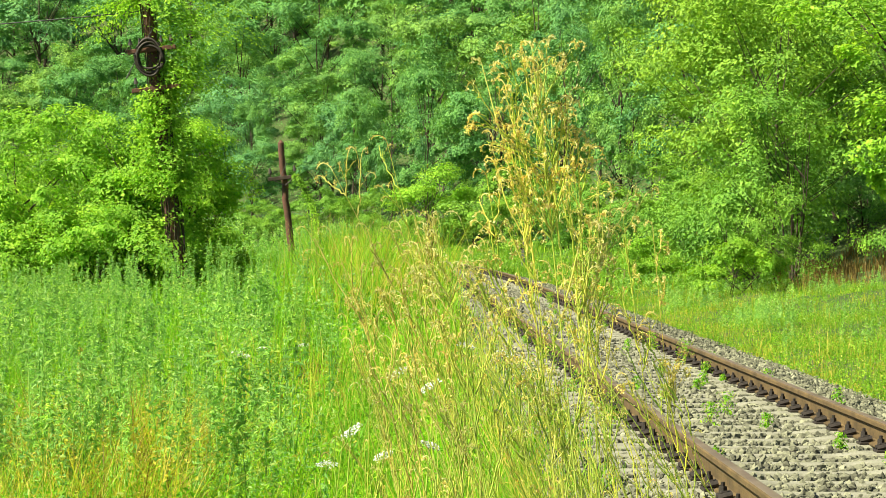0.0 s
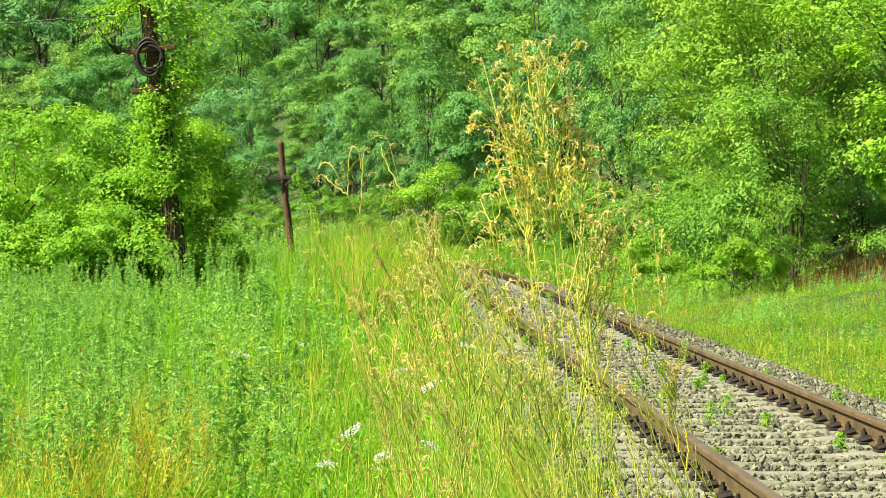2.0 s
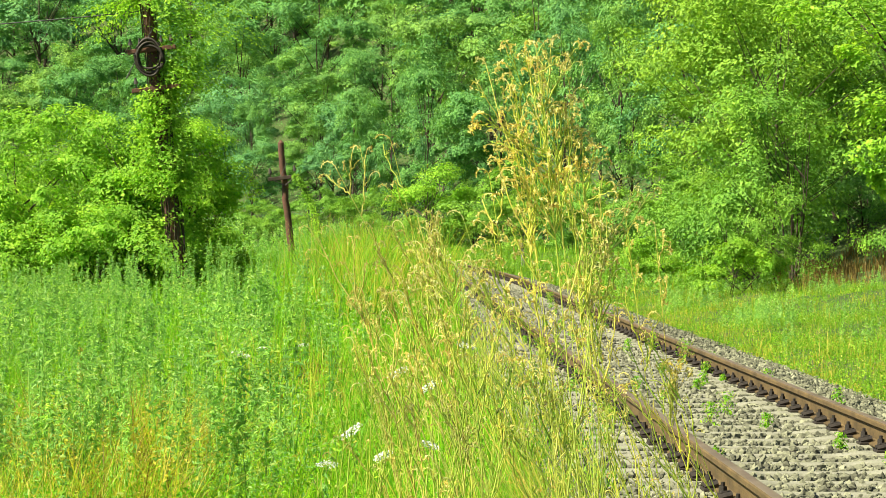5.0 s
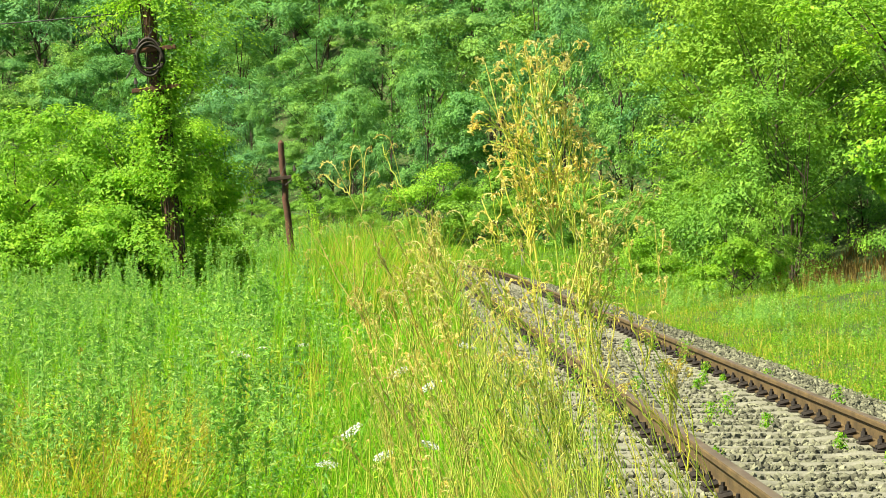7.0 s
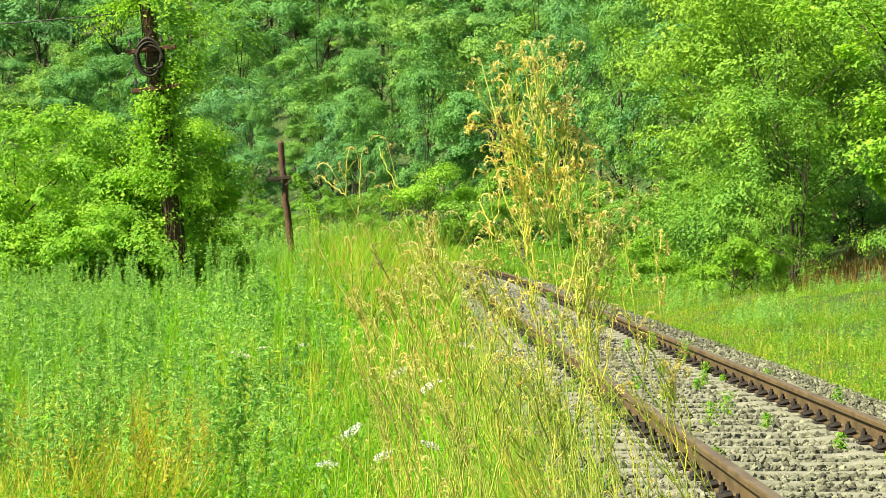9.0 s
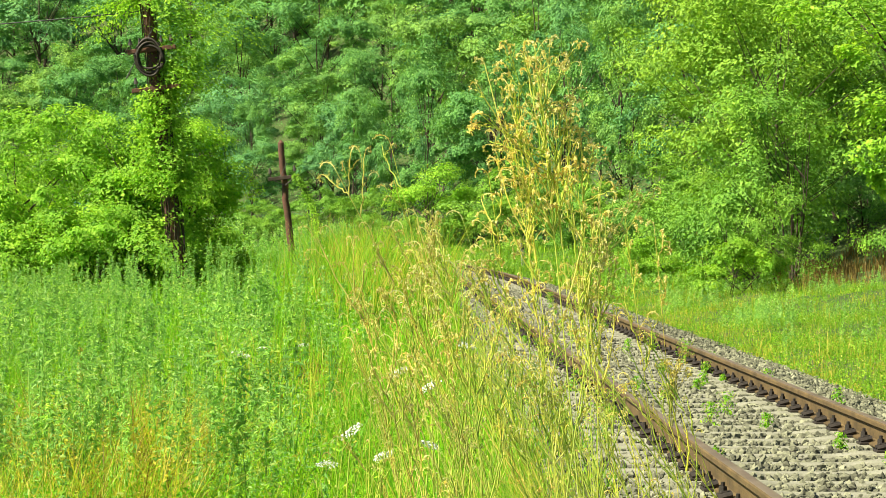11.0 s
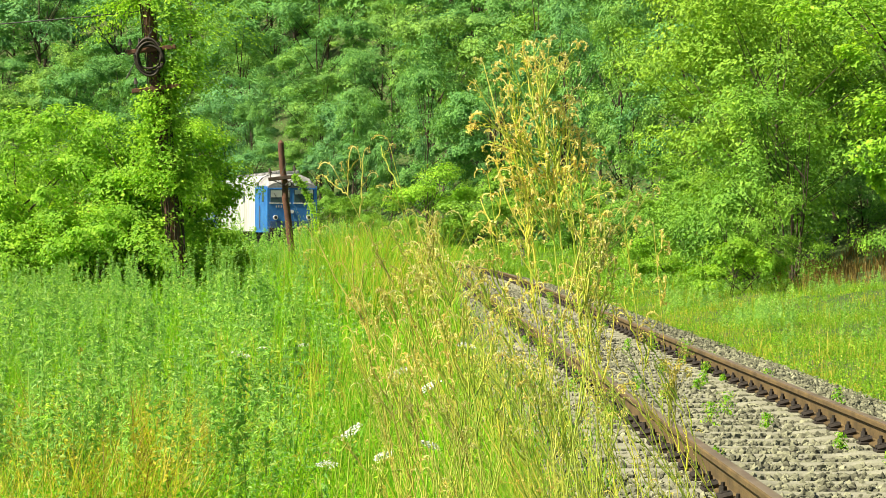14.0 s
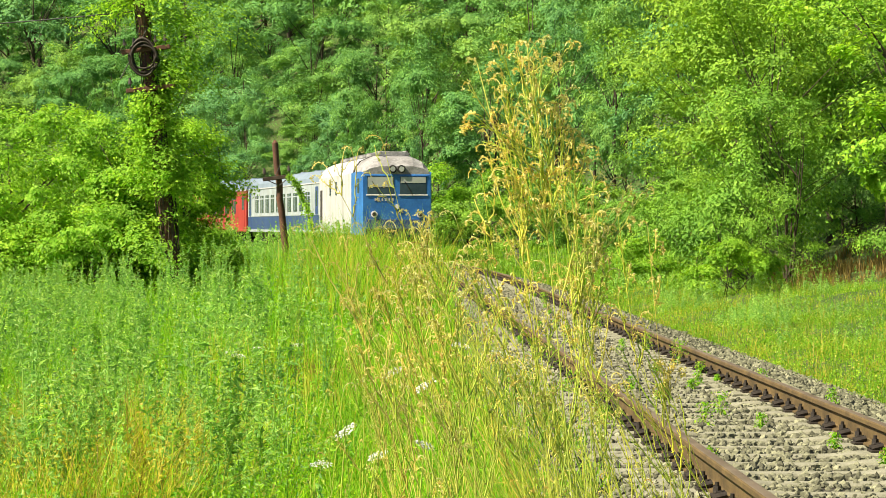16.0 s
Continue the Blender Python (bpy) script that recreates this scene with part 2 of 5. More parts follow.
def sleeper_mesh():
    bm = bmesh.new()
    half = [(-1.25, 0.15), (-0.55, 0.15), (-0.35, 0.11), (0.35, 0.11), (0.55, 0.15), (1.25, 0.15)]
    rows = []
    for x, w in half:
        h = 0.0 if abs(x) > 0.5 else -0.018
        rows.append([bm.verts.new(p) for p in ((x, -w, -0.21), (x, -w * 0.85, h - 0.015), (x, -w * 0.75, h), (x, w * 0.75, h), (x, w * 0.85, h - 0.015), (x, w, -0.21))])
    for a, b in zip(rows, rows[1:]):
        for i in range(6):
            bm.faces.new((a[i], a[(i + 1) % 6], b[(i + 1) % 6], b[i]))
    bm.faces.new(rows[0][::-1])
    bm.faces.new(rows[-1])
    me = bpy.data.meshes.new("sleeper")
    bmesh.ops.recalc_face_normals(bm, faces=bm.faces)
    bm.to_mesh(me)
    bm.free()
    me.materials.append(CONCRETE)
    return me


def clip_mesh():
    """Base plate rib, clamp and bolt on one side of a rail."""
    bm = box(0.085, 0.15, 0.018, 0.0, 0, 0.009, 0.004)
    for y in (-0.034, 0.034):
        rod(0.020, 0.020, 0.085, pose(-0.010, y, 0.036, 0, 90 + 14, 0), 8, bm)
    box(0.052, 0.060, 0.030, -0.004, 0, 0.052, 0.010, bm)
    rod(0.027, 0.024, 0.026, Matrix.Translation((0.0, 0, 0.078)), 6, bm)
    rod(0.013, 0.012, 0.024, Matrix.Translation((0.0, 0, 0.102)), 8, bm)
    me = bpy.data.meshes.new("rail_clip")
    bm.to_mesh(me)
    bm.free()
    me.materials.append(CLIP)
    return me


def track():
    base = thing("railway_track", "single railway track with rusty rails on concrete sleepers", "railway track")
    for d in (-0.7525, 0.7525):
        v, f, j = sweep(RAIL, -75, 470, 1.5, d)
        me = mesh_of("rail", v, f, [RUST, WORN], False, np.where((j >= 1) & (j <= 3), 1, 0))
        add("rail", me, base, label="rusty steel rail with a worn head")
    sm, cm = sleeper_mesh(), clip_mesh()
    for k in range(-124, 260):
        s = k * 0.6
        x, y, a = on_track(s)
        sl = add("sleeper", sm, base, pose(x, y, -0.178, 0, 0, math.degrees(a)))
        if s < 35:
            for d in (-0.7525, 0.7525):
                for side in (-1, 1):
                    add("rail_clip", cm, sl, pose(d + side * 0.095, 0, 0.0, 0, 0, 0 if side > 0 else 180))


track()


def ballast():
    prof = [(-2.7, -0.46), (-2.2, -0.40), (-1.55, -0.212), (-0.86, -0.202), (-0.84, -0.216), (0.9, -0.216), (1.5, -0.230), (2.1, -0.36), (2.5, -0.46)]
    v, f, j = sweep(prof, -75, 470, 2.0, 0)
    keep = j < len(prof) - 1
    bed = thing("ballast", "grey crushed stone ballast bed", "ballast", kind="structure", data=mesh_of("ballast", v, f[keep][:, ::-1], SHADED_BED, True))
    rng = np.random.default_rng(5)
    t = (1 + 5 ** 0.5) / 2
    ico = np.array([(-1, t, 0), (1, t, 0), (-1, -t, 0), (1, -t, 0), (0, -1, t), (0, 1, t), (0, -1, -t), (0, 1, -t), (t, 0, -1), (t, 0, 1), (-t, 0, -1), (-t, 0, 1)]) / 1.9
    fi = np.array([(0, 11, 5), (0, 5, 1), (0, 1, 7), (0, 7, 10), (0, 10, 11), (1, 5, 9), (5, 11, 4), (11, 10, 2), (10, 7, 6), (7, 1, 8), (3, 9, 4), (3, 4, 2),
                   (3, 2, 6), (3, 6, 8), (3, 8, 9), (4, 9, 5), (2, 4, 11), (6, 2, 10), (8, 6, 7), (9, 8, 1)])
    octa = np.array([(1, 0, 0), (-1, 0, 0), (0, 1, 0), (0, -1, 0), (0, 0, 1), (0, 0, -1)], float)
    fo = np.array([(0, 2, 4), (2, 1, 4), (1, 3, 4), (3, 0, 4), (2, 0, 5), (1, 2, 5), (3, 1, 5), (0, 3, 5)])

    def spread(s0, s1, count, shape, faces, size):
        s, d = rng.uniform(s0, s1, count), rng.uniform(-2.25, 2.1, count)
        along = np.abs((s / 0.6) - np.round(s / 0.6)) * 0.6
        ok = ~((along < 0.10) & (np.abs(d) < 1.2) & (rng.random(count) < np.where(d < -0.85, 0.50, 0.80))) & (np.abs(np.abs(d) - 0.7525) > 0.075)
        s, d = s[ok], d[ok]
        top = np.interp(d, [p[0] for p in prof], [p[1] for p in prof])
        at = np.array([on_track(a, b)[:2] for a, b in zip(s, d)])
        n = len(s)
        sz = size * rng.uniform(0.55, 1.25, (n, 1, 1))
        v = shape[None] * rng.uniform(0.6, 1.3, (n, len(shape), 1)) * rng.uniform(0.6, 1.2, (n, 1, 3)) * sz
        ang = rng.uniform(0, 6.28, n)
        tilt = rng.uniform(-0.9, 0.9, n)
        c, sn, ct, st = np.cos(ang)[:, None], np.sin(ang)[:, None], np.cos(tilt)[:, None], np.sin(tilt)[:, None]
        y1, z1 = v[..., 1] * ct - v[..., 2] * st, v[..., 1] * st + v[..., 2] * ct
        x2, y2 = v[..., 0] * c - y1 * sn, v[..., 0] * sn + y1 * c
        mid = np.concatenate([at, (top + rng.uniform(-0.004, 0.022, n))[:, None]], 1)
        v = np.stack([x2, y2, z1], -1) + mid[:, None]
        return v, faces

    near, faces = spread(-51, -32, 27000, ico, fi, 0.029)
    order = np.argsort(near[:, :, 1].mean(1))
    for k in order[:300]:
        add("stone", mesh_of("stone", near[k], faces, STONE), bed)
    rest = near[order[300:]]
    far, fo2 = spread(-32, 45, 42000, octa, fo, 0.036)
    for block, fc in ((rest, faces), (far, fo2)):
        n, k = len(block), block.shape[1]
        f = (fc[None] + (np.arange(n) * k)[:, None, None]).reshape(-1, 3)
        tagged(add("stones", mesh_of("stones", block.reshape(-1, 3), f, STONE), bed), kind="stuff")


ballast()


# ---------------- plants
def crown(rng, centre, radii, clumps, per_clump, size, clump_r, low=-1.0, aspect=0.55):
    """A crown in lobes: each lobe is a low dome of separate leafy puffs, dark below and open to the next one."""
    c, r = np.array(centre, float), np.array(radii, float)
    count = max(5, clumps // 5)
    u = rng.normal(size=(count, 3))
    u /= np.linalg.norm(u, axis=1)[:, None]
    u[:, 2] = np.maximum(u[:, 2], low)
    lobe = c + u * r * rng.uniform(0.40, 0.95, count)[:, None]
    lobe_r = r.mean() * rng.uniform(0.26, 0.52, count)
    flat = np.array([1.1, 1.1, 0.68])
    k = rng.integers(0, count, clumps)
    w = rng.normal(size=(clumps, 3)) + u[k] * 0.6
    w /= np.linalg.norm(w, axis=1)[:, None]
    w[:, 2] = np.where(rng.random(clumps) < 0.7, np.abs(w[:, 2]), w[:, 2])
    q = lobe[k] + w * flat * (lobe_r[k] * rng.uniform(0.6, 1.15, clumps))[:, None]
    # each puff is drawn out along an outward twig whose tip droops
    run = w * [1, 1, 0.4] + rng.normal(0, 0.4, (clumps, 3)) * [1, 1, 0.5]
    run /= np.linalg.norm(run, axis=1)[:, None]
    cr = clump_r * rng.uniform(0.5, 1.5, clumps)
    j = rng.integers(0, clumps, clumps * per_clump)
    f = rng.uniform(-0.8, 1.2, len(j))
    off = rng.normal(size=(len(j), 3))
    off /= np.linalg.norm(off, axis=1)[:, None] + 1e-9
    off[:, 2] = np.where(rng.random(len(j)) < 0.7, np.abs(off[:, 2]), off[:, 2])
    p = q[j] + run[j] * (f * cr[j])[:, None] * 0.75 + off * np.array([1, 1, 0.7]) * (cr[j] * rng.random(len(j)) ** 0.4 * (0.95 - 0.35 * np.abs(f)))[:, None]
    p[:, 2] -= cr[j] * 0.25 * np.maximum(f, 0) ** 2
    return q, leaves(p, size, rng, 0.55 * w[j] + 0.7 * off + np.array([0, 0, 0.35]), 0.38, aspect, droop=0.5)


def limbs(rng, height, targets, radius, base_z=0.0, count=14, lean=(0, 0)):
    """A tapered trunk with limbs that run to some of the clumps."""
    t = np.linspace(0, 1, 8)
    wob = np.cumsum(rng.normal(0, 0.05, (8, 2)), 0) * height / 8
    trunk = np.stack([lean[0] * t + wob[:, 0], lean[1] * t + wob[:, 1], base_z + t * height], 1)
    pieces = [tube(trunk, radius * (1 - 0.8 * t), 7)]
    for q in targets[rng.permutation(len(targets))[:count]]:
        f = np.clip((q[2] - base_z) / height * 0.6, 0.15, 0.85)
        a = np.array([np.interp(f, t, trunk[:, i]) for i in range(3)])
        m = (a + q) / 2 + np.array([0, 0, -0.1 * height * 0.3]) + rng.normal(0, 0.1, 3)
        g = np.linspace(0, 1, 5)[:, None]
        pieces.append(tube((1 - g) ** 2 * a + 2 * g * (1 - g) * m + g * g * q, radius * 0.42 * (1 - 0.85 * g[:, 0]), 5))
    return joined(pieces)


def tree(name, label, category, seed, height, centre, radii, clumps, per_clump, size, clump_r, mat, radius=0.16, group="", stems=1, low=-1.0):
    rng = np.random.default_rng(seed)
    base = thing(name, label, category, group)
    q, (lv, lf) = crown(rng, centre, radii, clumps, per_clump, size, clump_r, low)
    lv[:, 2] = np.maximum(lv[:, 2], 0.02)
    wood = joined([limbs(rng, height * 0.82, q, radius, -0.25, 8 // stems + 3, rng.normal(0, 0.5, 2) * (stems > 1)) for _ in range(stems)])
    add("trunk", mesh_of("trunk", *wood, BARK, True), base)
    add("crown", mesh_of("crown", lv, lf, mat), base)
    return base


def put(ob, x, y, turn=0.0, size=1.0, z=None, first=False, tall=None):
    m = pose(x, y, float(ground_z(x, y)) if z is None else z, 0, 0, turn)
    if first:
        ob.matrix_basis = m
    else:
        ob = copy_thing(ob, m)
    ob.scale = (size, size, tall or size)
    return ob


def woodland():
    rng = np.random.default_rng(11)
    far = [tree("woodland_tree", "broad-leaved tree on the wooded hillside", "tree", 20 + i, 8.0 + i % 3, (0, 0, 5.6), (2.8 + 0.4 * (i % 2), 2.8, 4.2), 44, 140, 0.24, 0.88,
                LEAF_WOOD, 0.15, "trees of the wooded hillside") for i in range(3)]
    mid = [tree("slope_tree", "broad-leaved tree low on the wooded hillside", "tree", 30 + i, 7.5 + i % 3, (0, 0, 5.2), (2.7, 2.4 + 0.4 * (i % 2), 4.0), 58, 200, 0.165, 0.70,
                LEAF_WOOD, 0.10, "trees low on the hillside") for i in range(4)]
    near = [tree("trackside_tree", "leafy tree at the foot of the wooded slope", "tree", 40 + i, 7.0, (0, 0, 4.4), (2.3, 2.3, 4.2), 84, 190, 0.112, 0.52,
                 LEAF_BUSH, 0.05, "trees at the foot of the slope") for i in range(4)]
    bush = [tree("bush", "dense green bush on the grassy railway bank", "bush", 50 + i, 2.2, (0, 0, 1.35), (1.6, 1.6, 1.5), 44, 180, 0.092, 0.40,
                 LEAF_BUSH, 0.025, "bushes on the bank", 3) for i in range(4)]
    used = set()

    def drop(pool, s, d, size, tall=None):
        x, y = on_track(s, d)[:2]
        if y < 40 or abs(x) > 0.19 * y + 6 or (8.8 < x < 11.0 and 46 < y < 76) or (10.0 < x < 13.5 and 54 < y < 74):
            return
        k, turn = int(rng.integers(len(pool))), rng.uniform(0, 360)
        if pool is bush and 7.6 < x < 11.4 and 47 < y < 54:
            return
        ob = pool[k]
        put(ob, x, y, turn, size, first=ob.name not in used, tall=tall)
        used.add(ob.name)

    d = 16.0
    while d < 110:
        for s in np.arange(-40, 330, 7.2 if d < 34 else 8.6):
            size = rng.uniform(0.65, 1.6) if d < 34 else rng.uniform(0.8, 1.9)
            drop(mid if d < 34 else far, s + rng.uniform(-2.8, 2.8), d + rng.uniform(-2.2, 2.2), size, size * rng.uniform(0.8, 1.25))
        d += 6.5 if d < 34 else 8.5
    for s in np.arange(-18, 175, 4.8):
        drop(near if s < 38 else mid, s + rng.uniform(-1.5, 1.5), 11.4 + rng.uniform(-1, 1.8), rng.uniform(0.75, 1.2) * (1.1 if s < 38 else 0.85), rng.uniform(0.7, 1.35))
    for s in np.arange(-12, 165, 2.7):
        if -5 < s < -1.5:
            continue
        drop(bush, s + rng.uniform(-1, 1), np.interp(s, [-12, 5, 25, 60], [7.6, 7.0, 8.6, 7.6]) + rng.uniform(-0.6, 1.2), rng.uniform(0.6, 1.25))
    # the inside of the curve, where the line comes out of the trees
    for s in np.arange(60, 250, 6.5):
        for dd in (-9, -15, -22):
            x, y = on_track(s, dd)[:2]
            if x < -0.112 * y - 1.5:
                drop(near, s + rng.uniform(-1, 1), dd + rng.uniform(-1, 1), rng.uniform(0.6, 0.85))

    # low growth that covers the hillside between the trees
    n = 80000
    s, d = rng.uniform(-25, 240, n), 8.5 + 62 * rng.random(n) ** 1.5
    at = np.array([on_track(a, b)[:2] for a, b in zip(s, d)])
    ok = (np.abs(at[:, 0]) < 0.19 * at[:, 1] + 4) & (at[:, 1] > 48) & ~((at[:, 0] > 9.0) & (at[:, 1] < 76))
    at, d = at[ok], d[ok]
    lump = 0.35 + 0.5 * (np.sin(at[:, 0] * 1.3 + 1.1 * np.sin(at[:, 1] * 0.6)) * np.sin(at[:, 1] * 0.9 + np.sin(at[:, 0] * 0.8))) ** 2
    z = ground_z(at[:, 0], at[:, 1]) + lump * rng.uniform(0.1, 2.0, len(at))
    v, f = leaves(np.concatenate([at, z[:, None]], 1), 0.20, rng, np.array([[-0.2, -0.3, 1.0]]), 0.7)
    thing("undergrowth", "green undergrowth on the wooded hillside", "undergrowth", kind="stuff", data=mesh_of("undergrowth", v, f, LEAF_WOOD))


woodland()


def climber_trees():
    """The leafy growth round the nearer telegraph pole."""
    rng = np.random.default_rng(77)
    specs = [(-7.2, 52.5, 1.9, 4.3, 110), (-6.35, 53.5, 1.25, 3.9, 90), (-8.8, 53.5, 2.0, 4.7, 110), (-6.9, 50.4, 1.3, 2.4, 70),
             (-10.6, 54.5, 2.0, 4.4, 100), (-8.8, 50.5, 1.3, 2.0, 60), (-5.9, 51.5, 0.9, 2.2, 50), (-6.6, 58.0, 1.3, 2.6, 60), (-6.0, 54.8, 0.9, 3.0, 60),
             (-7.7, 50.6, 1.1, 2.3, 60), (-9.5, 51.3, 1.3, 2.6, 70), (-6.55, 51.6, 0.8, 3.1, 60), (-4.75, 52.6, 0.8, 1.6, 40)]
    for i, (x, y, r, h, n) in enumerate(specs):
        ob = tree("leafy_shrub", "bright green leafy shrub growing round a telegraph pole", "shrub", 80 + i, h * 0.9, (0, 0, h * 0.50), (r, r, h * 0.50), n, 170, 0.090, 0.42,
                  LEAF_BRIGHT, 0.06, "shrubs round the pole", 2)
        put(ob, x, y, rng.uniform(0, 360), 1.0, first=True)
    for i, (x, y, h, w) in enumerate(((-5.30, 54.6, 2.85, 0.95), (-5.6, 53.8, 3.5, 0.75))):
        ob = tree("leafy_shrub", "bright green shrub with a bare stem and spreading top", "shrub", 180 + i, h, (0, 0, h), (w, w, 0.80), 34, 150, 0.088, 0.38, LEAF_BRIGHT, 0.022, "shrubs round the pole", 1)
        put(ob, x, y, 120 * i, 1.0, first=True)
    # old many-stemmed willow beside the hollow, and trees that shade it
    ob = tree("willow_shrub", "many-stemmed willow shrub with bare lower stems", "shrub", 96, 4.6, (0, 0, 3.4), (1.5, 1.5, 2.3), 36, 170, 0.09, 0.58, LEAF_BUSH, 0.03, stems=7, low=-0.5)
    put(ob, 8.15, 56.5, 0, 1.0, first=True)
    for i, (x, y, sz) in enumerate(((7.3, 58.0, 1.25), (7.5, 61.5, 1.3), (6.6, 60.0, 0.8), (7.55, 54.6, 0.62), (10.1, 52.5, 0.7))):
        ob = tree("bush", "dense green bush beside a shaded hollow", "bush", 190 + i, 2.2, (0, 0, 1.35), (1.5, 1.5, 1.5), 30, 200, 0.085, 0.55, LEAF_BUSH, 0.018, "bushes on the bank", 3)
        put(ob, x, y, 50 * i, sz, first=True, tall=sz * 1.2)
    for i, (x, y, r, h) in enumerate(((6.25, 53.5, 0.80, 1.25), (5.35, 62.0, 0.85, 1.4), (7.0, 54.2, 0.65, 0.95))):
        ob = tree("bush", "low bright green bush at the edge of the grass", "bush", 240 + i, h * 0.8, (0, 0, h * 0.5), (r, r, h * 0.5), 26, 170, 0.075, 0.28, LEAF_BRIGHT, 0.02, "bushes on the bank", 3)
        put(ob, x, y, 80 * i, 1.0, first=True)
    for i, (x, y) in enumerate(((13.0, 60.0), (12.6, 66.0), (11.2, 69.0))):
        ob = tree("shade_tree", "tall leafy tree behind a shaded hollow", "tree", 97 + i, 8.0, (0, 0, 5.8), (2.8, 2.8, 3.6), 50, 170, 0.14, 0.85, LEAF_BUSH, 0.10, low=-0.75)
        put(ob, x, y, 70 * i, 1.1, first=True)
    ob = tree("trackside_tree", "tall dense tree shading a hollow in the slope", "tree", 171, 8.0, (0, 0, 5.6), (2.3, 2.3, 4.0), 60, 210, 0.115, 0.85, LEAF_BUSH, 0.05, "trees at the foot of the slope", low=-0.8)
    put(ob, 8.1, 60.0, 0, 1.0, first=True)
    put(ob, 8.2, 64.8, 130, 1.05)
    put(ob, 8.5, 69.5, 220, 1.0)
    put(ob, 11.9, 64.5, 300, 0.8, tall=0.95)
    put(ob, 12.6, 60.0, 20, 0.8, tall=0.95)
    put(ob, 11.6, 69.5, 80, 0.85, tall=0.6)
    under = tree("bush", "shaded bush under the trees of the hollow", "bush", 230, 2.6, (0, 0, 1.6), (1.5, 1.5, 1.7), 40, 190, 0.085, 0.5, LEAF_WOOD, 0.03, "bushes on the bank", 4)
    for i, (x, y, sz) in enumerate(((11.6, 67.0, 0.95), (10.6, 71.0, 1.2), (9.4, 64.5, 0.75), (11.9, 72.5, 1.3), (13.4, 71.5, 1.3), (14.6, 68.5, 1.3))):
        put(under, x, y, 75 * i, sz, first=i == 0)
    # bushes beyond the curve, where the train comes round: brighter leaves for sun, darker bushes added for shadow
    for i, (x, y, r, h, mat) in enumerate(((-0.6, 133.0, 2.3, 5.4, LEAF_BRIGHT), (1.8, 131.0, 1.9, 4.2, LEAF_BUSH), (3.9, 127.0, 2.0, 4.4, LEAF_BUSH))):
        ob = tree("bush", "large bush beyond the railway curve, sun and shadow set by leaf colour", "bush", 175 + i, h * 0.8, (0, 0, h * 0.52), (r, r, h * 0.46), 34, 170, 0.16, 0.75, mat, 0.06, "bushes on the bank", 3)
        put(ob, x, y, 40 * i, 1.0, first=True)
    # overhanging tree by the slope, with large leaves
    ob = tree("overhanging_tree", "tree with large bright leaves overhanging a dark hollow", "tree", 95, 7.5, (0, 0, 4.9), (2.3, 2.3, 3.4), 40, 190, 0.13, 0.62, LEAF_BRIGHT, 0.14, low=-0.75)
    put(ob, 9.6, 47.0, 40, 1.0, first=True, tall=0.86)
    # its low hanging bough, added as a separate small tree
    ob = tree("overhanging_tree", "low bough of the overhanging tree, added as a small separate tree", "tree", 245, 2.7, (0, 0, 2.5), (0.95, 0.95, 0.85), 26, 90, 0.13, 0.34, LEAF_BRIGHT, 0.04, low=-0.6)
    put(ob, 8.95, 47.2, 0, 1.0, first=True)


climber_trees()


def blades(rng, x, y, height, width, lean=0.35, z=None):
    """Verts and quads of grass blades: two tapering segments that bend over."""
    n = len(x)
    z = ground_z(x, y) - 0.02 if z is None else z
    a, b = rng.uniform(0, 6.283, n), rng.uniform(0, 6.283, n)
    stand = 0.80 + 0.22 * np.sin(x * 2.3 + 1.7 * np.sin(y * 1.3)) + 0.22 * np.sin(y * 2.9 + 2.1 * np.sin(x * 1.7 + 0.5))
    h = height * stand * rng.uniform(0.5, 1.3, n)
    le = lean * h * rng.uniform(0.2, 1.3, n)
    w = width * rng.uniform(0.6, 1.3, n)
    p0 = np.stack([x, y, z], 1)
    out = np.stack([np.cos(b), np.sin(b), 0 * b], 1)
    up = np.array([[0, 0, 1.0]])
    p1 = p0 + out * (le * 0.3)[:, None] + up * (h * 0.6)[:, None]
    p2 = p0 + out * le[:, None] + up * h[:, None]
    sd = np.stack([np.cos(a), np.sin(a), 0 * a], 1) * w[:, None] * 0.5
    v = np.stack([p0 - sd, p0 + sd, p1 + sd * 0.8, p1 - sd * 0.8, p2 + sd * 0.12, p2 - sd * 0.12], 1).reshape(-1, 3)
    i = (np.arange(n) * 6)[:, None]
    return v, np.concatenate([i + [[0, 1, 2, 3]], i + [[3, 2, 4, 5]]], 0)


def patchy(rng, n, y0, y1, d0, d1, clear=None):
    """Random places between two distances ahead and two offsets from the track, in view of the line."""
    y = y0 * (y1 / y0) ** rng.random(n)
    xc = np.interp(y, np.arange(5, 140, 3.0), [track_x(v) for v in np.arange(5, 140, 3.0)])
    x = xc + rng.uniform(d0, d1, n)
    tuft = rng.integers(0, max(n // 9, 1), n)
    x, y = x[tuft] + rng.normal(0, 0.055, n) * (1 + y / 60), y[tuft] + rng.normal(0, 0.10, n) * (1 + y / 60)
    ok = (np.abs(x) < 0.19 * y + 1.0) & ~((x > 9.0) & (y > 50) & (y < 82))
    x, y = x[ok], y[ok]
    if clear is not None:
        keep = clear(x, y, rng.random(len(x)))
        x, y = x[keep], y[keep]
    return x, y


def track_x(y):
    if y < BEND.y:
        return BEND.x + (BEND.y - y) * math.tan(HEAD)
    a = math.asin(min((y - CENTRE.y) / RADIUS, 0.99))
    return CENTRE.x + RADIUS * math.cos(a)


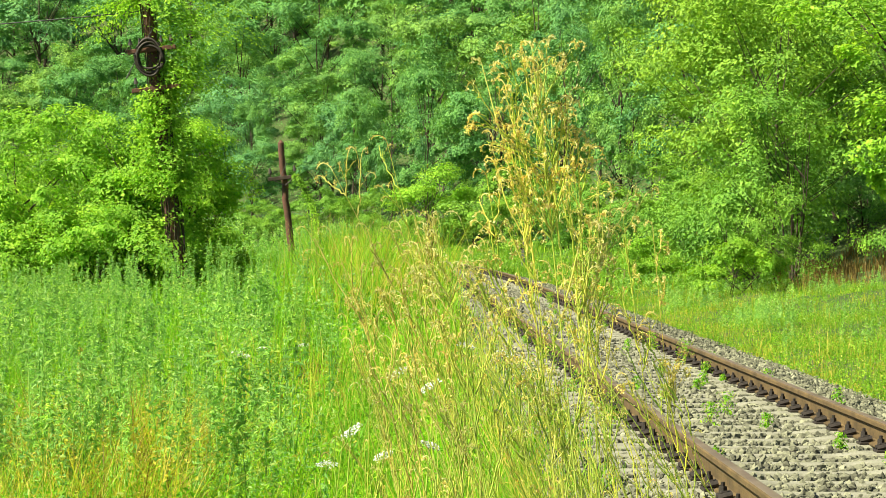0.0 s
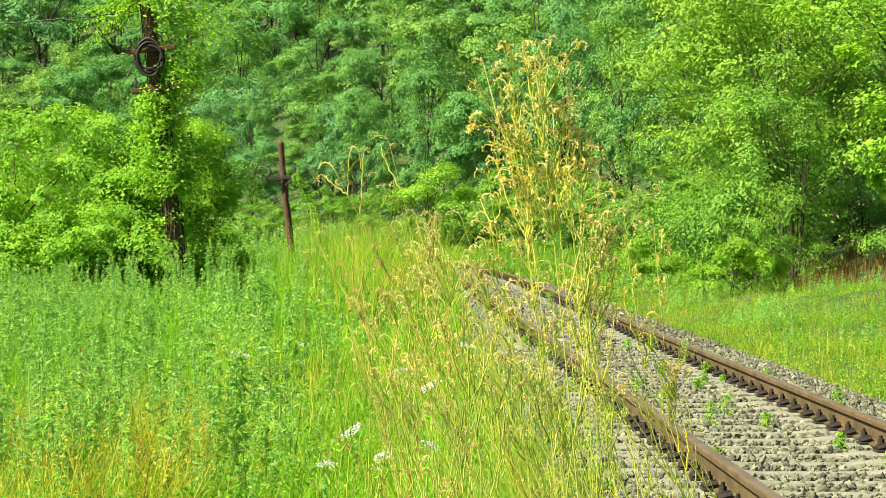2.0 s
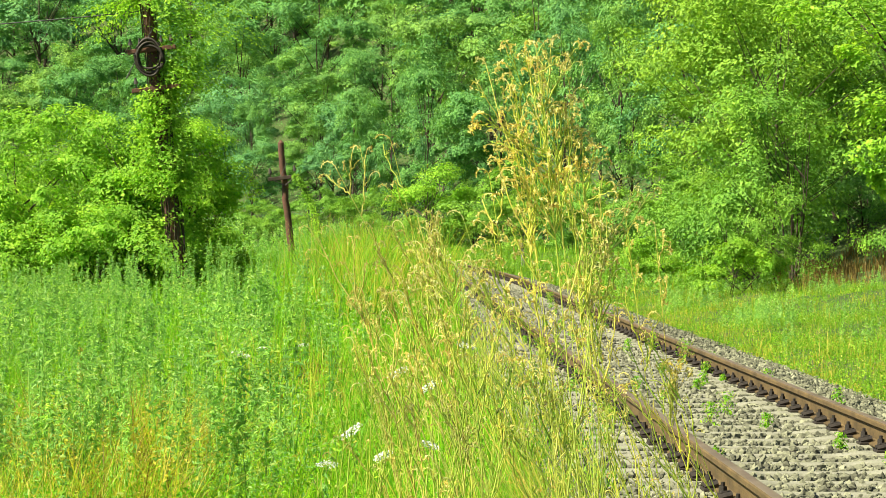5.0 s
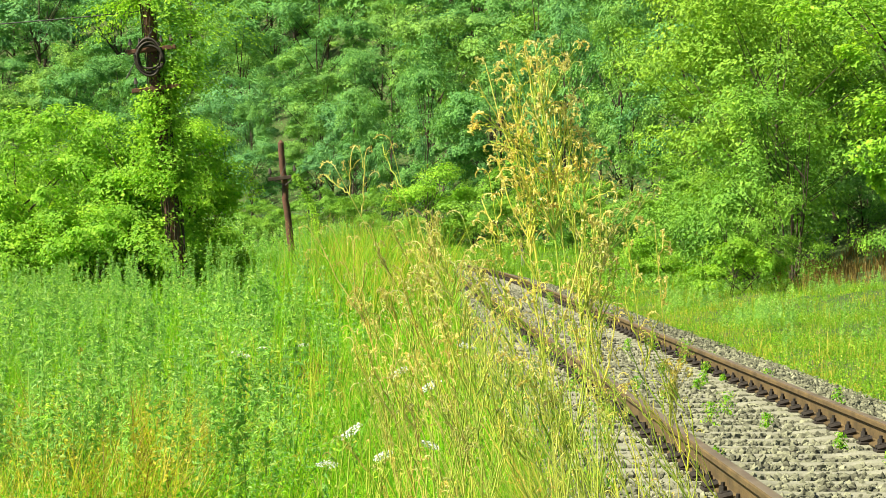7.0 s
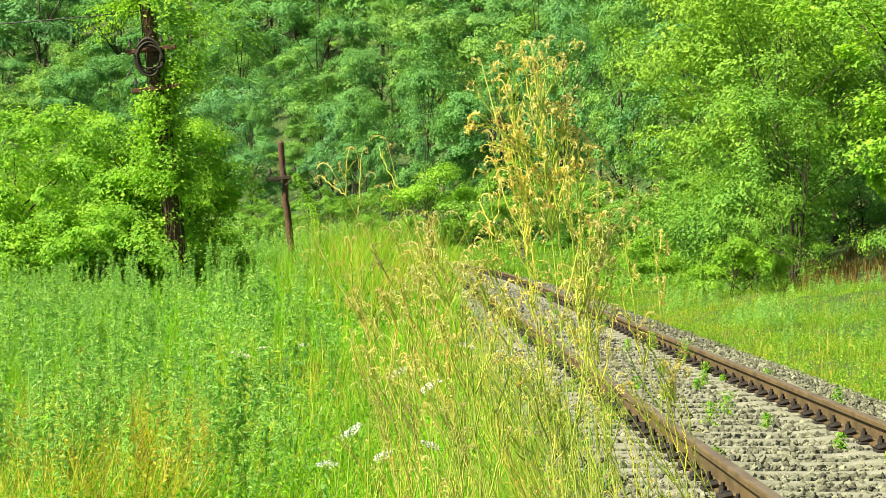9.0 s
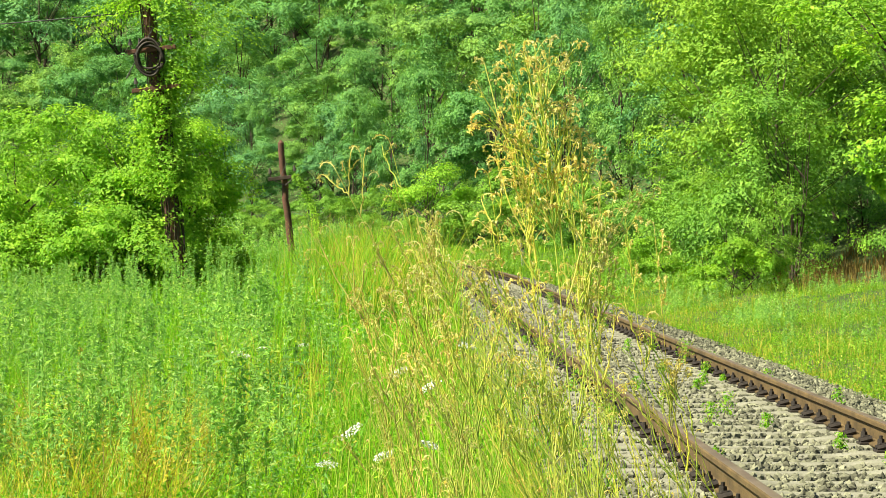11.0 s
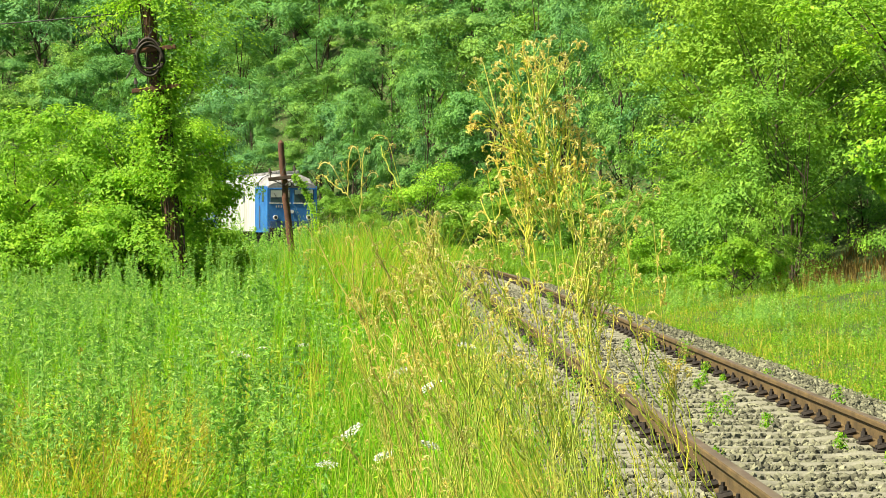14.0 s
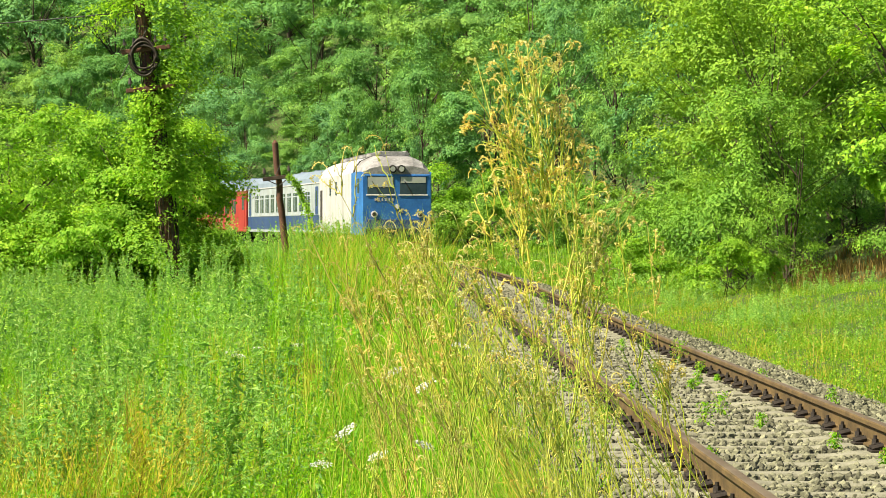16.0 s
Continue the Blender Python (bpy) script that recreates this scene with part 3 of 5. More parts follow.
def meadow():
    rng = np.random.default_rng(21)
    low = lambda x, y, r: r > 1.3 * np.exp(-(((x + 1.45) / 0.9) ** 2 + ((y - 22.5) / 5) ** 2))
    ragged = lambda x, y, r: np.sin(y * 1.9 + 2 * np.sin(y * 0.7)) + np.sin(y * 5.3 + x * 6) * 0.6 + 2.2 * (r - 0.5) > 0.7
    sets = [
        ("tall_grass", "tall green grass beside the railway", GRASS, patchy(rng, 60000, 9, 34, -7.5, -2.0, low), 0.55, 0.008),
        ("tall_grass", "tall green grass beside the railway", GRASS, patchy(rng, 70000, 30, 125, -20, -1.9), 0.72, 0.016),
        ("short_grass", "short bright green grass on the path", GRASS, patchy(rng, 26000, 12, 40, -6, -2.0), 0.20, 0.010),
        ("verge_grass", "bright yellow-green grass on the railway bank", VERGE, patchy(rng, 105000, 18, 70, 1.80, 10), 0.15, 0.008),
        ("verge_grass", "bright yellow-green grass on the railway bank", VERGE, patchy(rng, 30000, 60, 128, 2.0, 11), 0.34, 0.030),
        ("dry_grass", "dry straw-coloured grass stalks", DRY, patchy(rng, 5000, 9, 30, -6, -1.6), 0.62, 0.006),
        ("dry_grass", "dry straw-coloured grass stalks", DRY, patchy(rng, 5500, 24, 100, 2.0, 9), 0.26, 0.009),
        ("dry_grass", "yellowing short grass along the ballast", DRY, patchy(rng, 9000, 18, 75, 1.8, 4.2), 0.15, 0.008),
        ("yellow_grass", "stand of tall yellowing grass beside the track", DRY, patchy(rng, 6000, 36, 70, -4.3, -1.75), 1.40, 0.012),
        ("yellow_grass", "stand of tall yellowing grass beside the track", GRASS, patchy(rng, 14000, 36, 70, -4.8, -1.7), 1.40, 0.013),
        ("dry_grass", "brown dry grass under the trees", LITTER, (rng.uniform(7.9, 11.5, 3800), rng.uniform(53, 66, 3800)), 0.36, 0.016),
        ("dry_grass", "short brown dead grass on a bare patch", LITTER, (rng.normal(-1.35, 0.5, 2600), rng.normal(28.0, 1.8, 2600)), 0.20, 0.012),
        ("dry_grass", "dry straw-coloured grass stalks", DRY, (rng.uniform(-3.3, -1.3, 4200), rng.uniform(11.5, 16.5, 4200)), 0.60, 0.006),
        ("verge_grass", "ragged grass at the ballast's edge", GRASS, patchy(rng, 34000, 18, 80, 1.30, 2.3, ragged), 0.13, 0.010),
        ("tall_grass", "tall green grass beside the ballast", GRASS, (rng.uniform(-6, -0.6, 9000), rng.uniform(-8, 9, 9000)), 0.5, 0.01),
        ("edge_weeds", "low green weeds growing through the ballast", GRASS, patchy(rng, 16000, 14, 95, -2.5, -1.25), 0.34, 0.012),
    ]
    for name, label, mat, (x, y), h, w in sets:
        v, f = blades(rng, x, y, h, w)
        thing(name, label, "grass", kind="stuff", data=mesh_of(name, v, f, mat))
    # a tangle of bent dead stalks at the meadow's near corner
    for mat, count in ((LITTER, 1500), (DRY, 2200)):
        v, f = blades(rng, rng.uniform(-2.75, -1.35, count), rng.uniform(12.0, 15.5, count), 0.62, 0.006, 1.1)
        thing("dead_stalks", "tangle of bent dead stalks in the meadow", "grass", kind="stuff", data=mesh_of("dead_stalks", v, f, mat))
    n = 9000
    low_leaves = [
        ("meadow_weeds", "yellowing leafy weeds in the meadow", DRY, (rng.uniform(-3.2, -1.2, n), rng.uniform(11.5, 17, n)), 0.10, 0.75, 0.026),
        ("verge_weeds", "low leafy weeds on the railway bank", VERGE, patchy(rng, 130000, 18, 72, 1.9, 11), 0.02, 0.20, 0.034),
        ("verge_weeds", "low leafy weeds on the railway bank", LEAF_BUSH, patchy(rng, 26000, 55, 128, 2.1, 12), 0.02, 0.40, 0.09),
        ("verge_weeds", "low leafy weeds creeping over the ballast edge", GRASS, patchy(rng, 60000, 18, 70, 1.55, 5.0, ragged), 0.0, 0.16, 0.032),
        ("meadow_weeds", "leafy green weeds in the meadow", GRASS, patchy(rng, 66000, 9, 36, -8, -2.1, low), 0.05, 0.55, 0.035),
        ("meadow_weeds", "low fresh green leaves on a trodden patch", GRASS, (rng.normal(-1.45, 0.55, 16000), rng.normal(22.5, 2.4, 16000)), 0.02, 0.16, 0.045),
        ("meadow_weeds", "leafy green weeds in the meadow", GRASS, patchy(rng, 60000, 30, 125, -22, -2.1), 0.10, 0.85, 0.07),
    ]
    for count, y0, y1, h, size in ((800, 11.5, 26, 0.72, 0.036), (1000, 26, 60, 1.05, 0.060)):
        x, y = patchy(rng, count * 2, y0, y1, -13, -3.0, lambda a, b, q: (a < -(0.030 + 0.055 * q) * b) & (((a + 1.5) / 0.9) ** 2 + ((b - 23) / 5) ** 2 > 1))
        k = np.repeat(np.arange(len(x)), 60)
        tall = h * rng.uniform(0.35, 1.3, len(x))
        f = rng.random(len(k)) ** 0.8
        a, rad = rng.uniform(0, 6.283, len(k)), size * 1.5 * (1.15 - f) * rng.uniform(0.2, 1, len(k))
        bx, by = rng.uniform(-0.12, 0.12, len(x)), rng.uniform(-0.12, 0.12, len(x))
        p = np.stack([x[k] + bx[k] * f ** 2 + rad * np.cos(a), y[k] + by[k] * f ** 2 + rad * np.sin(a), ground_z(x, y)[k] + f * tall[k]], 1)
        v, fc = leaves(p, size, rng, np.stack([np.cos(a), np.sin(a), 0 * a + 0.9], 1), 0.6, 0.36)
        thing("herb_spikes", "thicket of upright leafy herbs in the meadow", "herbs", kind="stuff", data=mesh_of("herb_spikes", v, fc, HERB))
    # low leafy herbs in patches on the bank, thickest towards the bushes
    x, y = patchy(rng, 5200, 30, 66, 2.6, 9.5, lambda a, b, q: np.sin(a * 1.1 + b * 0.35) + np.sin(b * 0.9 - a * 0.7) + 2.4 * (q - 0.5) > 0.9)
    k = np.repeat(np.arange(len(x)), 42)
    f = rng.random(len(k)) ** 0.8
    tall = rng.uniform(0.16, 0.50, len(x))
    a, rad = rng.uniform(0, 6.283, len(k)), 0.10 * (1.15 - f) * rng.uniform(0.2, 1, len(k))
    p = np.stack([x[k] + rad * np.cos(a), y[k] + rad * np.sin(a), ground_z(x, y)[k] + f * tall[k]], 1)
    v, fc = leaves(p, 0.046, rng, np.stack([np.cos(a), np.sin(a), 0 * a + 0.9], 1), 0.6, 0.32)
    thing("herb_spikes", "low leafy herbs in patches on the grassy bank", "herbs", kind="stuff", data=mesh_of("herb_spikes", v, fc, HERB))
    n = 620
    y = rng.uniform(58, 76, n)
    x = rng.uniform(-0.108, -0.035, n) * y
    k = np.repeat(np.arange(n), 70)
    f = rng.random(len(k)) ** 0.8
    tall = 1.75 * rng.uniform(0.55, 1.12, n) * np.where(x < -0.082 * y, 1.2, 1.0)
    a, rad = rng.uniform(0, 6.283, len(k)), 0.15 * (1.15 - f) * rng.uniform(0.2, 1, len(k))
    p = np.stack([x[k] + rad * np.cos(a), y[k] + rad * np.sin(a), ground_z(x, y)[k] + f * tall[k]], 1)
    v, fc = leaves(p, 0.085, rng, np.stack([np.cos(a), np.sin(a), 0 * a + 0.9], 1), 0.6, 0.36)
    thing("herb_spikes", "tall leafy herbs that hide the foot of the embankment", "herbs", kind="stuff", data=mesh_of("herb_spikes", v, fc, HERB))
    for name, label, mat, (x, y), z0, z1, size in low_leaves:
        z = ground_z(x, y) + z0 + (z1 - z0) * rng.random(len(x)) ** 1.5
        v, f = leaves(np.stack([x, y, z], 1), size, rng, np.array([[0, 0, 1.0]]), 0.8, 0.5)
        thing(name, label, "weeds", kind="stuff", data=mesh_of(name, v, f, mat))


meadow()


def herb(seed, height):
    """A leafy upright herb: a few stems with narrow leaves all the way up."""
    rng = np.random.default_rng(seed)
    base = thing("tall_herb", "tall leafy blue-green herb in the meadow", "herb", "tall herbs of the meadow")
    stems, pts, nor, tops, tn = [], [], [], [], []
    for _ in range(rng.integers(3, 6)):
        a, h = rng.uniform(0, 6.28), height * rng.uniform(0.7, 1.1)
        t = np.linspace(0, 1, 7)
        le = rng.uniform(0.02, 0.16) * h
        p = np.stack([np.cos(a) * le * t ** 1.5, np.sin(a) * le * t ** 1.5, h * t], 1) + rng.normal(0, 0.008, (7, 3))
        p[0, 2] = -0.05
        stems.append(tube(p, 0.006 * (1 - 0.8 * t), 4))
        for k in range(62):
            f = rng.uniform(0.12, 0.96)
            q = np.array([np.interp(f, t, p[:, i]) for i in range(3)])
            b = rng.uniform(0, 6.28)
            o = np.array([np.cos(b), np.sin(b), rng.uniform(0.1, 0.9)])
            pts.append(q + o * 0.060 * (1.2 - f) * rng.uniform(0.4, 1.3))
            nor.append(np.array([-o[0] * 0.5, -o[1] * 0.5, 1.0]))
        for k in range(26):
            f = rng.uniform(0.66, 1.0)
            b = rng.uniform(0, 6.28)
            o = np.array([np.cos(b), np.sin(b), 0.7])
            tops.append(np.array([np.interp(f, t, p[:, i]) for i in range(3)]) + o * 0.030 * (1.15 - f) / 0.5 * rng.uniform(0.3, 1.2))
            tn.append(o)
    add("stem", mesh_of("stem", *joined(stems), HERB, True), base)
    sv, sf = leaves(tops, 0.022, rng, np.array(tn), 0.6, 0.5)
    add("flower_spike", mesh_of("flower_spike", sv, sf, SPIKE), base, label="pale green flower spikes")["kind"] = "stuff"
    lv, lf = leaves(pts, 0.050, rng, np.array(nor), 0.7, 0.34)
    add("foliage", mesh_of("foliage", lv, lf, HERB), base)
    return base


def herbs():
    rng = np.random.default_rng(31)
    kinds = [herb(100 + i, 0.85 + 0.12 * i) for i in range(4)]
    used, n = set(), 0
    while n < 290:
        y = 12.5 + 55 * rng.random() ** 1.6
        x = rng.uniform(-0.19 * y - 0.5, -(0.02 + 0.05 * rng.random()) * y - 0.2)
        d = float(beside(x, y)[0])
        if d > -3.2 or ((x + 1.5) / 1.1) ** 2 + ((y - 23) / 6) ** 2 < 1 and rng.random() < 0.9:
            continue
        ob = kinds[int(rng.integers(4))]
        put(ob, x, y, rng.uniform(0, 360), rng.uniform(0.7, 1.2) * (1.0 + 0.22 * min(max(y - 18, 0) / 10, 1)) * (0.7 if y > 42 and x < -4.4 else 1.0), first=ob.name not in used)
        used.add(ob.name)
        n += 1


herbs()


def track_weeds():
    """Small plants that grow between the sleepers and along the rails."""
    rng = np.random.default_rng(71)
    for i, (s, d, h) in enumerate(((-43.5, 0.05, 0.22), (-40.2, -0.35, 0.14), (-36.0, 0.62, 0.30), (-33.0, 0.58, 0.24), (-44.6, -1.05, 0.30), (-41.0, -0.95, 0.26), (-38.2, -1.0, 0.34), (-35.2, -0.98, 0.28),
                                   (-30.0, -1.02, 0.34), (-26.0, 0.60, 0.22), (-24.0, -0.98, 0.30), (-19.0, -1.0, 0.34), (-14.0, 0.55, 0.24), (-46.4, 0.45, 0.12), (-37.5, 0.2, 0.12), (-42.0, 1.25, 0.14),
                                   *((rng.uniform(-48, -8), rng.choice((-0.98, -0.62, 0.62, 0.3, -0.2, 0.9)) + rng.normal(0, 0.06), rng.uniform(0.08, 0.2)) for _ in range(34)))):
        x, y = on_track(s, d)[:2]
        base = thing("track_weed", "small green weed growing in the track ballast", "weed", "weeds in the track", m=pose(x, y, -0.22))
        n = 110
        a, f = rng.uniform(0, 6.283, n), rng.random(n)
        rad = h * 0.55 * rng.uniform(0.1, 1, n) * (1.1 - 0.5 * f)
        p = np.stack([rad * np.cos(a), rad * np.sin(a), 0.02 + f * h], 1)
        add("foliage", mesh_of("foliage", *leaves(p, 0.032, rng, np.stack([np.cos(a), np.sin(a), 0 * a + 1], 1), 0.6, 0.45), GRASS), base)
        stems = [tube(bend(np.array([0, 0, -0.03]), np.array([0, 0, h * 0.5]), np.array([0.4 * h * math.cos(k), 0.4 * h * math.sin(k), h * 1.05]), 6), 0.002, 4) for k in (0.3, 1.9, 3.6, 5.0)]
        add("stem", mesh_of("stem", *joined(stems), STEM, True), base)


track_weeds()


# ---------------- tall weeds close to the camera
SWAYERS = []


def weed(x, y, tip, mid, seed, branches=16, thick=0.0042, spread=1.0, dry=0.6, first_branch=0.72, reach=0.20, arms=(), bloom=1.0):
    """A tall branching weed. tip and mid: the stem's end and middle (x, z); arms: main branches as (start on the stem, x, z of the end)."""
    rng = np.random.default_rng(seed)
    z = float(ground_z(x, y))
    base = thing("tall_weed", "tall branching yellow-green weed gone to seed", "weed", "tall weeds beside the track", m=pose(x, y, z))
    a, c = np.zeros(3), np.array([tip[0] - x, 0, tip[1] - z])
    b = np.array([mid[0] - x, 0, mid[1] - z]) * 2 - (a + c) / 2
    stem = bend(a, b, c, 26)
    stem[0, 2] -= 0.05
    tall = np.linalg.norm(c)
    steps = np.linspace(0, 1, 26)
    st, heads, twigs, lv = [tube(stem, thick * 0.60 * (1 - 0.66 * steps), 6)], [], [], []

    def on(line, f):
        return np.array([np.interp(f, np.linspace(0, 1, len(line)), line[:, i]) for i in range(3)])

    def hook(p, way, length):
        """A flower spike that nods over at its end like a crook."""
        side = np.array([way[0], way[1], 0.0]) + rng.normal(0, 0.12, 3) * [1, 1, 0]
        side /= np.linalg.norm(side) + 1e-9
        start = math.atan2(way[2], float(np.dot(way, side)))
        turn = rng.uniform(2.2, 4.0)
        q = [p]
        for g in np.linspace(0, 1, 13)[1:]:
            ang = start - turn * g ** 1.6
            q.append(q[-1] + (side * math.cos(ang) + np.array([0, 0, math.sin(ang)])) * length / 12)
        q = np.array(q)
        twigs.append(tube(q, 0.0009, 3))
        k = int(rng.integers(12, 24) * (0.4 + 0.6 * bloom))
        heads.extend(np.array([on(q, f) for f in rng.uniform(0.15, 1, k)]) + rng.normal(0, 0.0022, (k, 3)))

    def branch(p, end, rise, level):
        """From p to end, leaving p the way that rise points."""
        length = np.linalg.norm(end - p)
        q = bend(p, p + rise * length * 0.5 + rng.normal(0, 0.03, 3) * length, end, 10) + rng.normal(0, 0.0012, (10, 3))
        q[0] = p
        st.append(tube(q, (0.0017 if level == 0 else 0.0010) * (1 - 0.5 * np.linspace(0, 1, 10)), 4))
        way = q[-1] - q[-2]
        if rng.random() < 0.9 * bloom:
            hook(q[-1], way / np.linalg.norm(way), rng.uniform(0.025, 0.050) * (0.45 + 0.55 * bloom))
        for f in rng.uniform(0.2, 0.98, int(length * 70 * bloom)):
            (heads if rng.random() < dry else lv).append(on(q, f) + rng.normal(0, 0.0035, 3))
        if level == 0:
            for f in rng.uniform(0.3, 0.92, int(round(rng.integers(2, 5) * (0.3 + 0.7 * bloom)))):
                at = on(q, f)
                d = (end - p) / length + rng.normal(0, 0.42, 3) * [1, 0.7, 0.6]
                branch(at, at + d / np.linalg.norm(d) * length * rng.uniform(0.16, 0.42), d / np.linalg.norm(d), 1)

    for f, ex, ez in arms:
        p = on(stem, f)
        end = np.array([ex - x, rng.uniform(-0.06, 0.06), ez - z])
        rise = (end - p) * [1.15, 1, 0.7]
        branch(p, end, rise / np.linalg.norm(end - p), 0)
    for f in np.sort(rng.uniform(first_branch, 0.97, branches)):
        p = on(stem, f)
        ang = rng.uniform(0, 6.28)
        d = c / tall + np.array([math.cos(ang), 0.7 * math.sin(ang), 0]) * rng.uniform(0.25, 0.62) * spread
        length = tall * (0.025 + reach * (1 - f) ** 0.8) * rng.uniform(0.6, 1.2)
        branch(p, p + d / np.linalg.norm(d) * length, d / np.linalg.norm(d) + np.array([math.cos(ang), 0, -0.1]) * 0.2, 0)
    way = stem[-1] - stem[-2]
    hook(stem[-1], way / np.linalg.norm(way), 0.05)
    for f in rng.uniform(0.5, 0.85, 9):
        lv.append(on(stem, f) + rng.normal(0, 0.009, 3))
    add("stem", mesh_of("stem", *joined(st), GOLD if dry > 0.88 else STEM, True), base)
    add("inflorescence", mesh_of("inflorescence", *joined([leaves(heads, 0.0060 if bloom > 0.82 else 0.0050, rng, None, aspect=0.6), *twigs]), STRAW), base, label="faded nodding yellow flower heads")["kind"] = "stuff"
    if lv:
        add("foliage", mesh_of("foliage", *leaves(lv, 0.0095, rng, None, aspect=0.28, droop=0.6), STEM), base)
    SWAYERS.append((base, tall))
    return base


def weeds():
    weed(0.336, 4.5, (0.168, 1.706), (0.273, 0.603), 201, 17, 0.0044, 0.8, 0.8, 0.84, 0.36,
         ((0.852, 0.077, 1.683), (0.9, 0.066, 1.633), (0.916, 0.07, 1.581), (0.912, 0.085, 1.537), (0.933, 0.118, 1.706), (0.952, 0.147, 1.696), (0.981, 0.213, 1.694), (0.952, 0.238, 1.711)), bloom=0.9)
    weed(0.308, 4.55, (0.123, 1.66), (0.255, 0.58), 198, 8, 0.0028, 0.6, 0.8, 0.83, 0.26, bloom=0.9)
    weed(0.341, 4.5, (0.193, 1.626), (0.284, 0.563), 197, 8, 0.0028, 0.7, 0.8, 0.82, 0.26, bloom=0.9)
    weed(0.341, 4.5, (0.253, 1.539), (0.294, 0.519), 194, 8, 0.0028, 0.6, 0.8, 0.8, 0.24, bloom=0.9)
    weed(0.327, 4.6, (0.297, 1.455), (0.295, 0.478), 193, 7, 0.0028, 0.6, 0.7, 0.78, 0.22, bloom=0.8)
    weed(0.362, 4.5, (0.228, 1.563), (0.299, 0.531), 203, 8, 0.0025, 0.7, 0.8, 0.78, 0.18,
         ((0.947, 0.257, 1.539),), bloom=0.85)
    weed(0.242, 4.6, (0.086, 1.468), (0.204, 0.484), 216, 7, 0.0025, 0.6, 0.8, 0.76, 0.18,
         ((0.939, 0.071, 1.433),), bloom=0.85)
    weed(0.289, 4.5, (0.13, 1.524), (0.247, 0.512), 217, 7, 0.0025, 0.6, 0.8, 0.78, 0.18, bloom=0.85)
    weed(0.411, 4.7, (0.256, 1.491), (0.34, 0.496), 218, 8, 0.0025, 0.6, 0.7, 0.77, 0.18, bloom=0.85)
    weed(0.295, 4.6, (0.161, 1.423), (0.247, 0.462), 219, 7, 0.0025, 0.8, 0.7, 0.74, 0.2, bloom=0.85)
    weed(0.431, 4.8, (0.291, 1.38), (0.364, 0.44), 199, 6, 0.0025, 0.8, 0.7, 0.73, 0.2, bloom=0.85)
    weed(0.367, 5.0, (-0.223, 1.494), (0.205, 0.497), 205, 3, 0.0034, 0.5, 0.9, 0.78, 0.16,
         ((0.975, -0.246, 1.485), (0.975, -0.193, 1.533), (0.954, -0.167, 1.533)), bloom=0.75)
    weed(0.263, 5.0, (-0.109, 1.545), (0.117, 0.522), 208, 3, 0.003, 0.5, 0.3, 0.76, 0.2,
         ((0.959, -0.13, 1.549), (0.919, -0.098, 1.461)), bloom=0.6)
    weed(0.247, 4.6, (-0.013, 1.382), (0.151, 0.441), 202, 16, 0.0042, 0.8, 0.5, 0.72, 0.26,
         ((0.931, -0.052, 1.396), (0.908, -0.042, 1.337)), bloom=0.8)
    weed(0.231, 5.2, (-0.056, 1.395), (0.128, 0.448), 196, 18, 0.0036, 0.8, 0.9, 0.72, 0.28, bloom=0.9)
    weed(0.246, 4.9, (-0.082, 1.374), (0.121, 0.437), 195, 14, 0.0034, 0.7, 0.6, 0.72, 0.24, bloom=0.8)
    weed(0.086, 5.6, (-0.255, 1.364), (0.008, 0.432), 204, 12, 0.0038, 0.8, 0.95, 0.68, 0.22,
         ((0.897, -0.292, 1.354), (0.925, -0.207, 1.36)), bloom=0.8)
    weed(0.183, 4.6, (0.325, 1.45), (0.194, 0.475), 206, 6, 0.0046, 0.7, 0.7, 0.76, 0.16,
         ((0.926, 0.299, 1.439), (0.942, 0.357, 1.446), (0.937, 0.383, 1.439)), bloom=0.8)
    weed(0.609, 4.8, (0.358, 1.397), (0.481, 0.449), 207, 5, 0.003, 0.6, 0.5, 0.72, 0.15, bloom=0.8)
    weed(0.587, 4.8, (0.417, 1.367), (0.503, 0.433), 213, 6, 0.0028, 0.5, 0.95, 0.74, 0.1,
         ((0.965, 0.433, 1.352),))
    weed(0.418, 5.2, (0.041, 1.392), (0.297, 0.446), 209, 8, 0.003, 0.6, 0.2, 0.76, 0.16, bloom=0.8)
    weed(0.46, 5.0, (0.102, 1.333), (0.344, 0.416), 210, 8, 0.0034, 0.8, 0.4, 0.72, 0.2, bloom=0.8)
    weed(0.622, 4.9, (0.26, 1.289), (0.468, 0.394), 211, 7, 0.003, 0.7, 0.4, 0.7, 0.18, bloom=0.8)
    weed(0.318, 4.7, (0.16, 1.385), (0.258, 0.443), 212, 11, 0.0032, 1.2, 0.7, 0.72, 0.22)
    weed(0.023, 6.2, (-0.208, 1.207), (-0.056, 0.354), 214, 12, 0.0036, 0.9, 0.95, 0.66, 0.22, bloom=0.8)
    weed(0.108, 5.4, (-0.128, 1.292), (0.02, 0.396), 215, 10, 0.0036, 0.8, 0.9, 0.66, 0.2, bloom=0.8)
    rng = np.random.default_rng(33)
